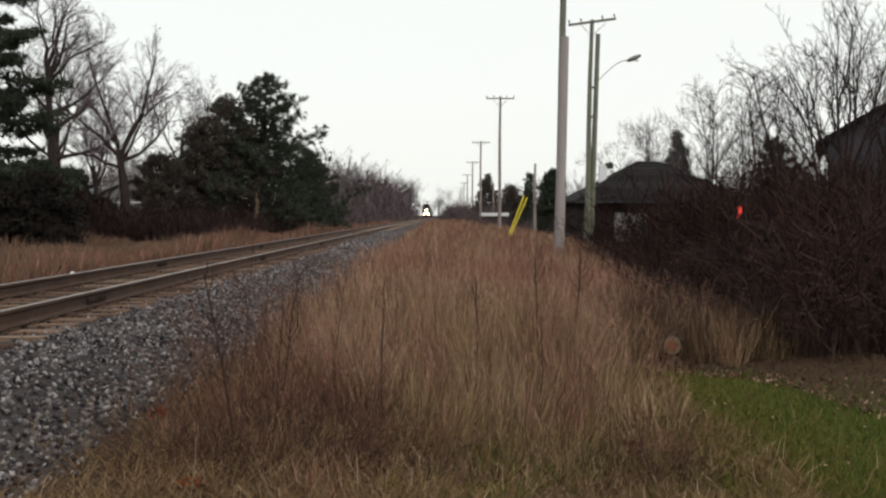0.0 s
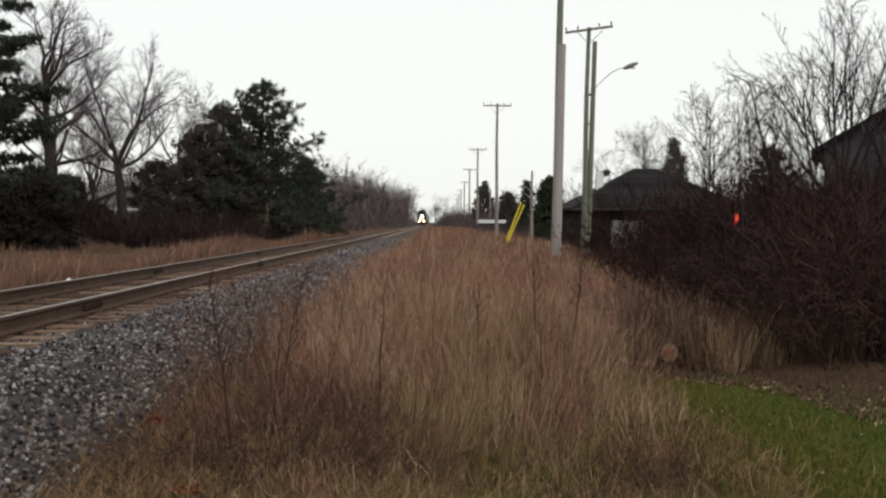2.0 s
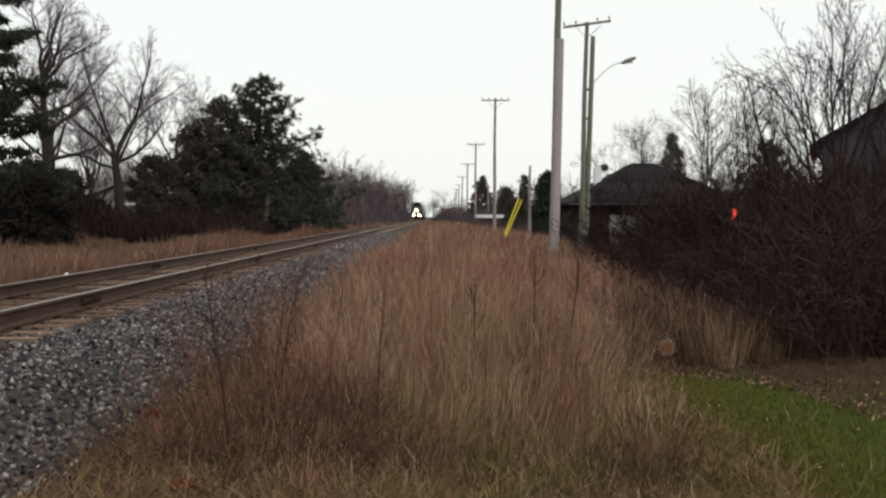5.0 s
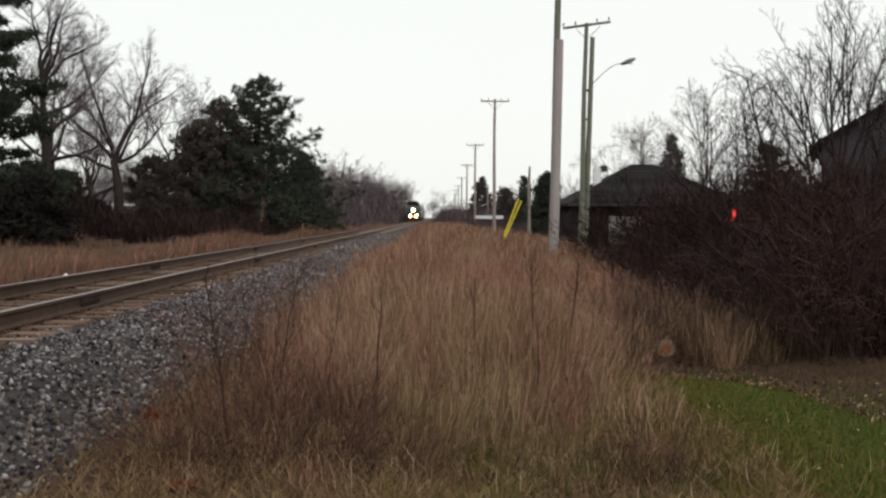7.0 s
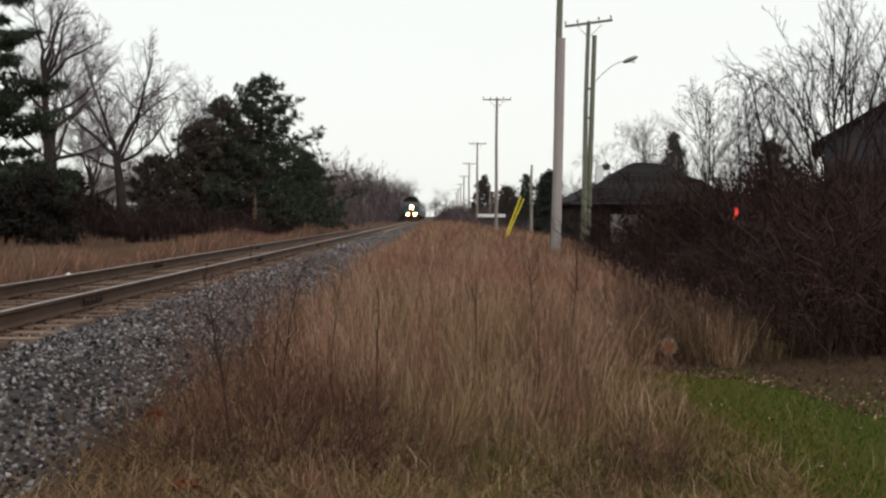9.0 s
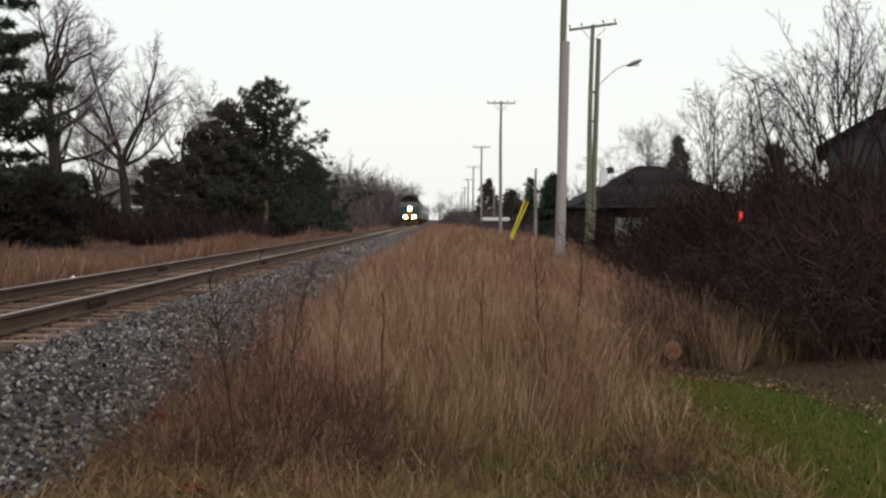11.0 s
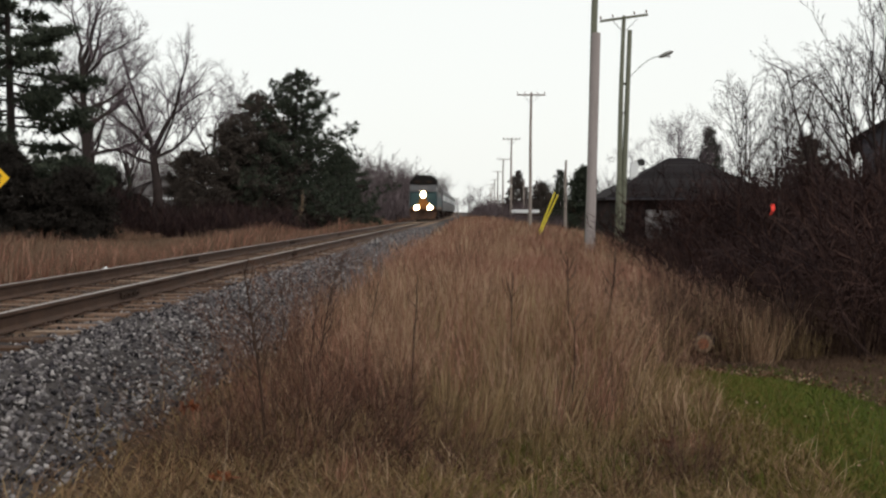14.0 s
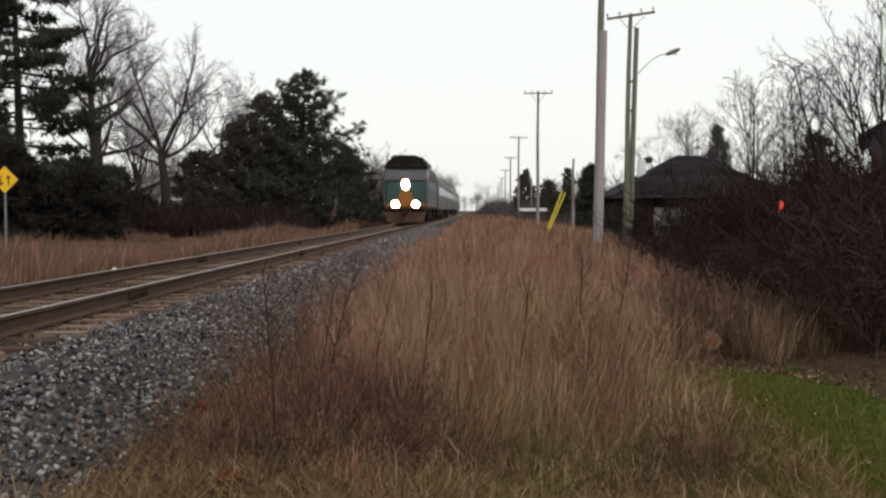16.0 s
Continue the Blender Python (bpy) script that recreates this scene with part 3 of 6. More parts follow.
def railway_track():
    t = thing("railway_track", "single railway track with rusty rails on weathered ties", "railway track", kind="structure")
    for x in (TRACK - 0.755, TRACK + 0.755):
        r = part("rail", prism(bmesh.new(), rail_outline(x), -15, 800), M["rail"], t)
        part("running_surface", boxed(x - 0.031, x + 0.031, -15, 800, RAIL_TOP + 0.0005, RAIL_TOP + 0.004), M["railhead"], r, "worn bright rail head")
        for y in [(12.6 if x > TRACK else 9.5) + 11.9 * k for k in range(4)]:
            jb = bmesh.new()
            for s in (-1, 1):
                box(jb, x + s * 0.018, x + s * 0.034, y - 0.32, y + 0.32, RAIL_TOP - 0.135, RAIL_TOP - 0.05, 0.006)
                for k in (-0.24, -0.08, 0.08, 0.24):
                    rod(jb, (x + s * 0.03, y + k, RAIL_TOP - 0.092), (x + s * 0.06, y + k, RAIL_TOP - 0.092), 0.016, None, 6)
            part("joint_bar", jb, M["under"], t, "bolted steel joint bar")
    rng = np.random.default_rng(8)
    top = RAIL_TOP - 0.165 - 0.012
    meshes = []
    for q in range(4):
        bm = boxed(-1.3, 1.3, -0.11, 0.11, -0.17, 0, 0.012)
        for v in bm.verts:
            v.co += Vector((rng.normal(0, 0.012), rng.normal(0, 0.004), rng.normal(0, 0.003)))
        me = bpy.data.meshes.new("tie")
        bm.to_mesh(me)
        bm.free()
        me.materials.append(M["tie"])
        meshes.append(me)
    pm = bpy.data.meshes.new("tie_plate")
    bm = boxed(-0.15, 0.15, -0.09, 0.09, 0.0005, 0.0125, 0.003)
    for sx in (-0.1, 0.1):
        for sy in (-0.05, 0.05):
            rod(bm, (sx, sy, 0.012), (sx, sy, 0.03), 0.013, None, 5)
    bm.to_mesh(pm)
    bm.free()
    pm.materials.append(M["rail"])
    far = Soup()
    y, k = -14.0, 0
    while y < 400:
        if k < 165:
            o = link("tie", meshes[k % 4], t, m=pose(TRACK + rng.normal(0, 0.03), y, top, 0, 0, rng.normal(0, 1.0)))
            if k < 95:
                for x in (-0.755, 0.755):
                    link("tie_plate", pm, o, m=pose(x, 0, 0))
        else:
            v = np.array([(sx * 1.3 + TRACK, y + sy * 0.115, top - sz * 0.17) for sx in (-1, 1) for sy in (-1, 1) for sz in (0, 1)])
            far.add(v, quads=[(0, 2, 6, 4), (0, 1, 3, 2), (4, 6, 7, 5), (0, 4, 5, 1), (2, 3, 7, 6)])
        k += 1
        y += 0.53 + rng.normal(0, 0.015)
    tagged(link("ties", far.mesh("ties", M["tie"]), t, "row of ties far along the line"), kind="stuff")


# ---- grass ----
SWAYING = []


def seed_heads(soup, rng, tips, size):
    v = np.array([(0, 0, -1), (0.16, 0, 0), (-0.08, 0.14, 0), (-0.08, -0.14, 0), (0, 0, 1)], float)
    t = np.array([(0, 1, 2), (0, 2, 3), (0, 3, 1), (4, 2, 1), (4, 3, 2), (4, 1, 3)])
    n = len(tips)
    ax = np.eye(3)[None] + rng.normal(0, 0.25, (n, 3, 3))
    soup.add(*stamp((v, t), tips, ax, size))


def culms(soup, rng, base, lean, h, w, droop):
    """Curved grass stems in three lengths, their tips bending over."""
    n = len(h)
    a = rng.uniform(0, 2 * math.pi, n)
    side = np.stack([np.cos(a), np.sin(a), np.zeros(n)], -1) * (w / 2)[:, None]
    pts, p = [base], base
    way = np.concatenate([lean, np.ones((n, 1))], 1)
    bow = rng.normal(0, 1, (n, 2)) * droop[:, None] + lean * droop[:, None] * 1.6
    for k, share in enumerate((0.42, 0.33, 0.25)):
        d = way.copy()
        d[:, :2] += bow * (0.0, 0.5, 1.5)[k]
        d[:, 2] -= droop * (0.0, 0.1, 0.75)[k]
        d /= np.linalg.norm(d, axis=1, keepdims=True)
        p = p + d * (h * share)[:, None]
        pts.append(p)
    v = np.stack([pts[0] - side, pts[0] + side, pts[1] - side * 0.85, pts[1] + side * 0.85, pts[2] - side * 0.6, pts[2] + side * 0.6, pts[3]], 1).reshape(-1, 3)
    i = np.arange(n)[:, None, None] * 7
    soup.add(v, (i + np.array([[0, 1, 3], [0, 3, 2], [2, 3, 5], [2, 5, 4], [4, 5, 6]])[None]).reshape(-1, 3))
    return pts[3]


def panicle(rng):
    """A loose seed head of thin rays, of unit length."""
    v, t = [], []
    for i in range(7):
        z = -0.9 + 0.28 * i
        d = np.array([rng.normal(0, 0.32), rng.normal(0, 0.32), 0.55])
        o = unit(np.cross(d, rng.normal(0, 1, 3))) * 0.04
        p = np.array([0, 0, z])
        v += [p - o, p + o, p + d]
        t.append((3 * i, 3 * i + 1, 3 * i + 2))
    return np.array(v), np.array(t)


def tall_grass():
    rng = np.random.default_rng(11)

    def tussocks(soups, y0, y1, x0, x1, per_m2, stems, width, spread):
        """Grass in tussocks: stems spread from a common foot, alike in height and colour."""
        n = int((y1 - y0) * (x1 - x0) * per_m2)
        y, x = rng.uniform(y0, y1, n), rng.uniform(x0, x1, n)
        left = -1.85 + 0.2 * np.sin(y * 0.9) + 0.2 * np.clip((9 - y) / 4, 0, 1)
        right = np.where(y < 10.8, lawn_edge(y) + 0.05, 3.1 + (y - 10.8) * 0.10)
        edge = np.minimum(x - left, np.where(y > 10.8, (right - x) * 0.6 + 0.25, right - x))
        broad = np.sin(x * 1.3 + 0.7 * y) * np.sin(y * 0.83 - x * 0.6) * 0.5 + 0.5
        patchy = np.sin(x * 2.9 + 1.3 * np.sin(y * 1.1)) * np.sin(y * 2.1 + x * 0.9) * 0.5 + 0.5
        keep = rng.random(n) < np.clip(edge * 1.6 + 0.15, 0, 1) * np.clip((y - 4.9) / 2.6, 0.15, 1) * (0.12 + 0.88 * patchy ** 1.3) * ~((np.abs(x - 2.36) < 0.34) & (y > 9.8) & (y < 12))
        x, y, edge, broad, patchy = x[keep], y[keep], edge[keep], broad[keep], patchy[keep]
        m = len(x)
        if not m:
            return
        grown = np.clip((y - 5.9 + 0.7 * broad) / 2.7, 0.22, 1) * np.clip(0.55 + edge * 0.55, 0.35, 1)
        low_side = np.where(y > 13, np.clip(1.0 - (x - 0.035 * y - 0.1) * 0.20, 0.80, 1), 1.0)
        tall = (0.62 + 0.30 * rng.random(m) + 0.22 * patchy) * grown * low_side
        hue = np.clip(0.28 + 0.45 * broad + 0.25 * np.sin(y * 0.35 + x * 0.5) + rng.normal(0, 0.18, m), 0, 1)
        mossy = (np.abs(x - 0.35) < 0.9) & (y < 13) & (rng.random(m) < 0.55)
        sort = np.where(rng.random(m) < 0.07, 3, np.where(mossy, 2, (hue > 0.55).astype(int)))
        wind = np.stack([0.06 + 0.16 * np.sin(x * 1.7 + 1.9 * np.sin(y * 1.2)), 0.02 + 0.14 * np.cos(y * 1.5 + 1.7 * np.sin(x * 1.3))], -1)
        for q in range(4):
            c = np.nonzero(sort == q)[0]
            if not len(c):
                continue
            i = np.repeat(c, rng.integers(stems // 2, stems * 3 // 2, len(c)))
            k = len(i)
            off = rng.normal(0, spread, (k, 2)) * (0.6 + 0.8 * rng.random(m)[i])[:, None]
            px, py = x[i] + off[:, 0], y[i] + off[:, 1]
            h = tall[i] * (0.35 + 0.65 * rng.random(k) ** 0.6) * np.where(rng.random(k) < 0.05, 1.25, 1)
            lean = off / spread * 0.15 + wind[i] + rng.normal(0, 0.15, (k, 2))
            droop = np.abs(rng.normal(0.18, 0.30, k))
            base = np.stack([px, py, ground_z(px, py) - 0.01], -1)
            tips = culms(soups[q], rng, base, lean, h, width * rng.uniform(0.55, 1.35, k), droop)
            pick = (rng.random(k) < 0.20) & (h > 0.45)
            if pick.any():
                ax = np.eye(3)[None] + rng.normal(0, 0.22, (int(pick.sum()), 3, 3))
                soups[4].add(*stamp(panicle(rng), tips[pick], ax, rng.uniform(0.025, 0.06, int(pick.sum())) * (1 + y0 / 60)))

    names = (("tall_dry_grass", "straw", "tall dry straw-coloured grass beside the track"), ("russet_grass", "russet", "tall russet dead grass and weeds"), ("olive_grass", "olive", "dull olive dead grass in tussocks"),
             ("brown_stems", "brownbrush", "thin brown dead weed stems"), ("seed_heads", "fluff", "loose feathery seed heads of dry grass"))
    # near grass in patches that lean in the wind
    ys, xs = (5.0, 7.2, 9.4, 11.8, 14.6, 18.0), (-2.3, -0.75, 0.8, 2.35, 3.9)
    for j in range(5):
        for i in range(4):
            soups = tuple(Soup() for _ in names)
            per, stems, width, spread = ((26, 46, 0.0034, 0.085), (26, 46, 0.0037, 0.09), (22, 42, 0.0042, 0.10), (18, 38, 0.0052, 0.11), (15, 32, 0.0065, 0.12))[j]
            tussocks(soups, ys[j], ys[j + 1], xs[i], xs[i + 1], per, stems, width, spread)
            mid = np.array([(xs[i] + xs[i + 1]) / 2, (ys[j] + ys[j + 1]) / 2, 0.0], np.float32)
            for soup, (name, material, label) in zip(soups, names):
                if soup.n > 60:
                    soup.v = [v - mid for v in soup.v]
                    ob = tagged(new(name, soup.mesh(name, M[material])), label, "grass", kind="stuff")
                    ob.location = mid
                    SWAYING.append((ob, "grass"))
    soups = tuple(Soup() for _ in names)
    for y0, y1, per, stems, width, spread in ((18, 28, 11, 26, 0.010, 0.14), (28, 45, 7, 20, 0.016, 0.18), (45, 95, 3.4, 16, 0.028, 0.25), (95, 200, 1.2, 14, 0.06, 0.35)):
        tussocks(soups, y0, y1, -2.3, 5.4 if y0 < 40 else 6.5, per, stems, width, spread)
    for soup, (name, material, label) in zip(soups, names):
        if not soup.n:
            continue
        tagged(new(name, soup.mesh(name, M[material])), label + ", farther along", "grass", kind="stuff")

    # matted low growth in front and along the ballast
    s = Soup()
    n = 110000
    x, y = rng.uniform(-3.1, 2.3, n), 4.6 + 5.5 * rng.random(n) ** 1.4
    mat_clump = np.sin(x * 5 + 2 * np.sin(y * 2.2)) * np.sin(y * 4.1) * 0.5 + 0.5
    keep = (x < lawn_edge(y) + 0.25) & (rng.random(n) < np.clip((x + 2.7) * 0.75, 0, 1) ** 2 * (0.3 + 0.7 * mat_clump))
    x, y = x[keep], y[keep]
    blades(s, rng, x, y, np.maximum(ground_z(x, y), bed_z(x)) + 0.005, rng.uniform(0.05, 0.26, len(x)), rng.uniform(0.0025, 0.0065, len(x)), lean=1.3, bend=1.8, comb=0.6)
    tagged(new("matted_grass", s.mesh("matted_grass", M["thatch"])), "low matted dead grass, greenish in places", "grass", kind="stuff")
    # pale bent wisps and yellow-green growth through the mat
    s, curls = Soup(), Soup()
    n = 5000
    x, y = rng.uniform(-0.3, 2.0, n), 5.0 + 2.6 * rng.random(n)
    keep = (x < lawn_edge(y) + 0.2) & (np.sin(x * 4 + 1.5 * np.sin(y * 3)) * np.sin(y * 3.3 - x) > -0.25)
    x, y = x[keep], y[keep]
    blades(s, rng, x, y, ground_z(x, y), rng.uniform(0.06, 0.22, len(x)), rng.uniform(0.003, 0.006, len(x)), lean=0.8, bend=1.4, comb=0.4)
    tagged(new("yellow_green_grass", s.mesh("yellow_green_grass", M["yellowed"])), "low yellow-green grass among dead stems", "grass", kind="stuff")
    n = 1300
    x, y = rng.uniform(-1.3, 2.1, n), 5.0 + 3.6 * rng.random(n)
    keep = x < lawn_edge(y) + 0.2
    base = np.stack([x, y, ground_z(x, y)], -1)[keep]
    k = len(base)
    culms(curls, rng, base, rng.normal(0, 0.55, (k, 2)), rng.uniform(0.10, 0.32, k), rng.uniform(0.0024, 0.004, k), np.abs(rng.normal(0.9, 0.5, k)))
    tagged(new("bent_wisps", curls.mesh("bent_wisps", M["pale_stem"])), "pale bent grass wisps over the mat", "grass", kind="stuff")
    # trodden grass where the camera stands
    s = Soup()
    n = 15000
    x, y = rng.uniform(-2.2, 1.7, n), rng.uniform(-7, 4.7, n)
    keep = x < lawn_edge(y) + 0.2
    x, y = x[keep], y[keep]
    blades(s, rng, x, y, ground_z(x, y), rng.uniform(0.04, 0.16, len(x)), rng.uniform(0.006, 0.011, len(x)), lean=1.2, bend=1.2, comb=0.4)
    tagged(new("trodden_grass", s.mesh("trodden_grass", M["thatch"])), "low trodden dead grass", "grass", kind="stuff")
    s = Soup()
    n = 14000
    y = rng.uniform(-6, 4.4, n)
    x = lawn_edge(y) - 0.1 + rng.random(n) * 5
    blades(s, rng, x, y, ground_z(x, y), rng.uniform(0.03, 0.08, n), rng.uniform(0.010, 0.018, n), lean=0.6)
    tagged(new("lawn_grass", s.mesh("lawn_grass", M["green"])), "short green lawn grass, yellowish in places", "grass", kind="stuff")
    # dead growth on the strip between lawn and shrubs
    s = Soup()
    n = 26000
    x = 2.0 + 6 * rng.random(n) ** 1.3
    y = lawn_top(x) - 0.15 + rng.random(n) * (12.4 - lawn_top(x))
    blades(s, rng, x, y, ground_z(x, y), rng.uniform(0.02, 0.11, n), rng.uniform(0.003, 0.007, n), lean=1.2, bend=1.0)
    tagged(new("strip_grass", s.mesh("strip_grass", M["brownbrush"])), "short dead grass before the shrubs", "grass", kind="stuff")
    # green tufts showing through the mat
    s = Soup()
    n = 2600
    x, y = rng.normal(0.9, 0.55, n), rng.normal(6.2, 0.45, n)
    keep = (x < lawn_edge(y) + 0.1) & (np.sin(x * 7) * np.sin(y * 6) > -0.2)
    x, y = x[keep], y[keep]
    blades(s, rng, x, y, ground_z(x, y), rng.uniform(0.05, 0.14, len(x)), rng.uniform(0.005, 0.009, len(x)), lean=0.7, bend=0.8)
    tagged(new("green_tufts", s.mesh("green_tufts", M["green"])), "dull green tufts in the dead grass", "grass", kind="stuff")
    # tan and brown clumps at the foot of the shrubs
    tan, brown = Soup(), Soup()
    for soup, n, reach, high in ((tan, 200, 1.5, 0.60), (brown, 520, 3.4, 0.85)):
        cx = 1.9 + np.abs(rng.normal(0, reach * 0.55, n))
        cy = 11.1 + 0.05 * (cx - 2) + np.abs(rng.normal(0, 0.75, n)) * (1.0 if soup is tan else 2.2)
        clear = (np.abs(cx - 2.42) > 0.26) | (cy > 11.75)
        cx, cy, n = cx[clear], cy[clear], int(clear.sum())
        i = np.repeat(np.arange(n), 26)
        k = len(i)
        off = rng.normal(0, 0.09, (k, 2))
        px, py = cx[i] + off[:, 0], cy[i] + off[:, 1]
        h = high * (0.55 + 0.45 * rng.random(n))[i] * (0.4 + 0.6 * rng.random(k))
        culms(soup, rng, np.stack([px, py, ground_z(px, py)], -1), off * 1.6 + rng.normal(0, 0.1, (k, 2)), h, rng.uniform(0.003, 0.007, k), np.abs(rng.normal(0.15, 0.2, k)))
    tagged(new("tan_grass_clumps", tan.mesh("tan_grass_clumps", M["olive"])), "tan grass clumps at the foot of shrubs", "grass", kind="stuff")
    tagged(new("brown_brush", brown.mesh("brown_brush", M["brownbrush"])), "brown dead brush before the dark shrubs", "brush", kind="stuff")


def verge_grass():
    """The field beyond the line."""
    rng = np.random.default_rng(12)
    s, pale = Soup(), Soup()
    for y0, y1, density, width in ((14, 32, 130, 0.014), (32, 60, 75, 0.022), (60, 110, 30, 0.04), (110, 260, 7, 0.1)):
        n = int((y1 - y0) * 24 * density)
        y = y0 + (y1 - y0) * rng.random(n)
        x = -8.0 - 24 * rng.random(n) ** 1.35
        keep = (x > -0.48 * y - 3)
        lane = np.abs(x + 12.6 + 0.02 * y) < 1.7
        keep &= ~(lane & (rng.random(n) < 0.75))
        keep &= rng.random(n) < 0.25 + 0.75 * (np.sin(x * 1.3 + 2 * np.sin(y * 0.33)) * np.sin(y * 0.5 + 0.8 * x) > -0.25)
        x, y, lane = x[keep], y[keep], lane[keep]
        tall = 0.5 + 0.5 * np.sin(x * 0.9 + 1.2 * np.sin(y * 0.21))
        h = rng.uniform(0.15, 0.58, len(x)) * (0.45 + 0.9 * tall) * np.where(lane, 0.35, 1)
        near_line = x > -10.2
        h = np.where(near_line, h * 1.7, h)
        red = rng.random(len(x)) < np.where(near_line, 0.4, 0.10)
        w = np.full(len(x), width) * rng.uniform(0.7, 1.4, len(x))
        for soup, k in ((pale, ~red), (s, red)):
            blades(soup, rng, x[k], y[k], ground_z(x[k], y[k]), h[k], w[k], lean=0.25, bend=0.6)
    tagged(new("verge_grass", pale.mesh("verge_grass", M["verge"])), "pale dry grass on the verge beyond the track", "grass", kind="stuff")
    tagged(new("verge_weeds", s.mesh("verge_weeds", M["russet"])), "reddish dry weeds on the verge beyond the track", "grass", kind="stuff")


# ---- weeds that the wind moves ----


def weed_stalk(seed, x, y, height, lean, label, plume=False, thick=0.005, twigs=9, spread=0.6):
    rng = np.random.default_rng(seed)
    s = Soup()
    pts = path_of(rng, (0, 0, -0.03), (lean, rng.normal(0, 0.05), 1), height, 8, 0.035, 0.03)
    tube(s, pts, np.linspace(thick, thick * 0.45, len(pts)), 5)
    for i in range(twigs):
        f = rng.uniform(0.35, 0.97)
        k = min(int(f * 8), 7)
        q = pts[k] + (pts[k + 1] - pts[k]) * (f * 8 - k)
        d = side_way(rng, np.array([0, 0, 1.0]), rng.uniform(0.4, 0.4 + spread))
        tw = path_of(rng, q, d, height * rng.uniform(0.08, 0.22), 3, 0.15, 0.12)
        tube(s, tw, np.linspace(thick * 0.5, thick * 0.3, len(tw)), 3)
        seed_heads(s, rng, tw[-1:], np.array([0.018]))
    t = thing("weed_stalk", label, "weed", "weed stalks beside the ballast", m=pose(x, y, float(ground_z(x, y))))
    link("stem", s.mesh("stem", M["stalk"], True), t)
    if plume:
        p = Soup()
        n = 110
        u = rng.random(n)
        c = pts[-1] + np.stack([rng.normal(0, 0.004, n), rng.normal(0, 0.004, n), 0.02 - 0.18 * u], -1) * np.stack([1 + 2.2 * u, 1 + 2.2 * u, np.ones(n)], -1)
        p.add(*stamp(tuft(rng, 5, 0.10), c, turns(rng, n), rng.uniform(0.007, 0.014, n)))
        link("plume", p.mesh("plume", M["quill"]), t, "pale feathery seed plume")
    return t


def weeds():
    plumed = weed_stalk(1, -1.47, 8.0, 1.62, 0.0, "tall thin weed with a pale seed plume", True, 0.004, 3)
    SWAYING.append((plumed, "plume"))
    for k, (x, y, h, lean, thick, tw) in enumerate((
            (-1.23, 6.45, 1.12, -0.17, 0.010, 18), (-1.19, 7.95, 1.08, 0.16, 0.008, 18), (-1.15, 7.6, 1.05, 0.05, 0.005, 10), (-0.85, 8.2, 1.0, 0.08, 0.005, 10),
            (-1.55, 9.0, 0.95, -0.05, 0.005, 8), (-1.25, 9.6, 1.1, 0.0, 0.005, 8), (0.95, 10.2, 1.08, 0.02, 0.011, 12), (1.33, 10.8, 1.08, 0.03, 0.011, 12), (0.3, 8.8, 1.05, 0.05, 0.007, 10), (0.7, 7.6, 0.8, 0.1, 0.006, 8), (-0.4, 7.4, 0.95, -0.05, 0.007, 10),
            (-1.7, 10.6, 0.9, -0.08, 0.005, 8), (-1.5, 12.4, 1.0, 0.0, 0.006, 9))):
        w = weed_stalk(20 + k, x, y, h, lean, "dark leafless weed stalk with thin side twigs", False, thick, tw)
        SWAYING.append((w, "stalk"))
    # a pale dead stem close to the eye
    w = weed_stalk(50, -1.22, 5.15, 0.42, 0.12, "short pale forked dead stem in low grass", False, 0.004, 4, 0.9)
    w.children[0].data.materials[0] = M["quill"]


# ---- shrubs on the bank ----
def shrub_mesh(seed, height, radius, canes, twigs, arch=0.5, fat=1.0):
    """Canes and their twigs, as two soups."""
    rng = np.random.default_rng(seed)
    s, fine = Soup(), Soup()
    for i in range(canes):
        a, f = rng.uniform(0, 2 * math.pi), rng.random()
        p = np.array([math.cos(a), math.sin(a), 0]) * radius * 0.8 * math.sqrt(rng.random())
        d = np.array([math.cos(a) * arch * f, math.sin(a) * arch * f, 1.0]) + rng.normal(0, 0.22, 3)
        L = height * rng.uniform(0.4, 1.15)
        pts = path_of(rng, p, d, L, 5, 0.2, -0.07)
        tube(s, pts, np.linspace(0.008, 0.003, 6) * rng.uniform(0.7, 1.3) * fat, 3)
        for j in range(twigs):
            k = rng.integers(1, 5)
            q = pts[k] + (pts[k + 1] - pts[k]) * rng.random()
            tw = path_of(rng, q, side_way(rng, unit(pts[k + 1] - pts[k]), rng.uniform(0.4, 1.1)), L * rng.uniform(0.12, 0.35), 2, 0.25, 0.02)
            ribbon(fine, tw, 0.0045 * fat)
    return s, fine


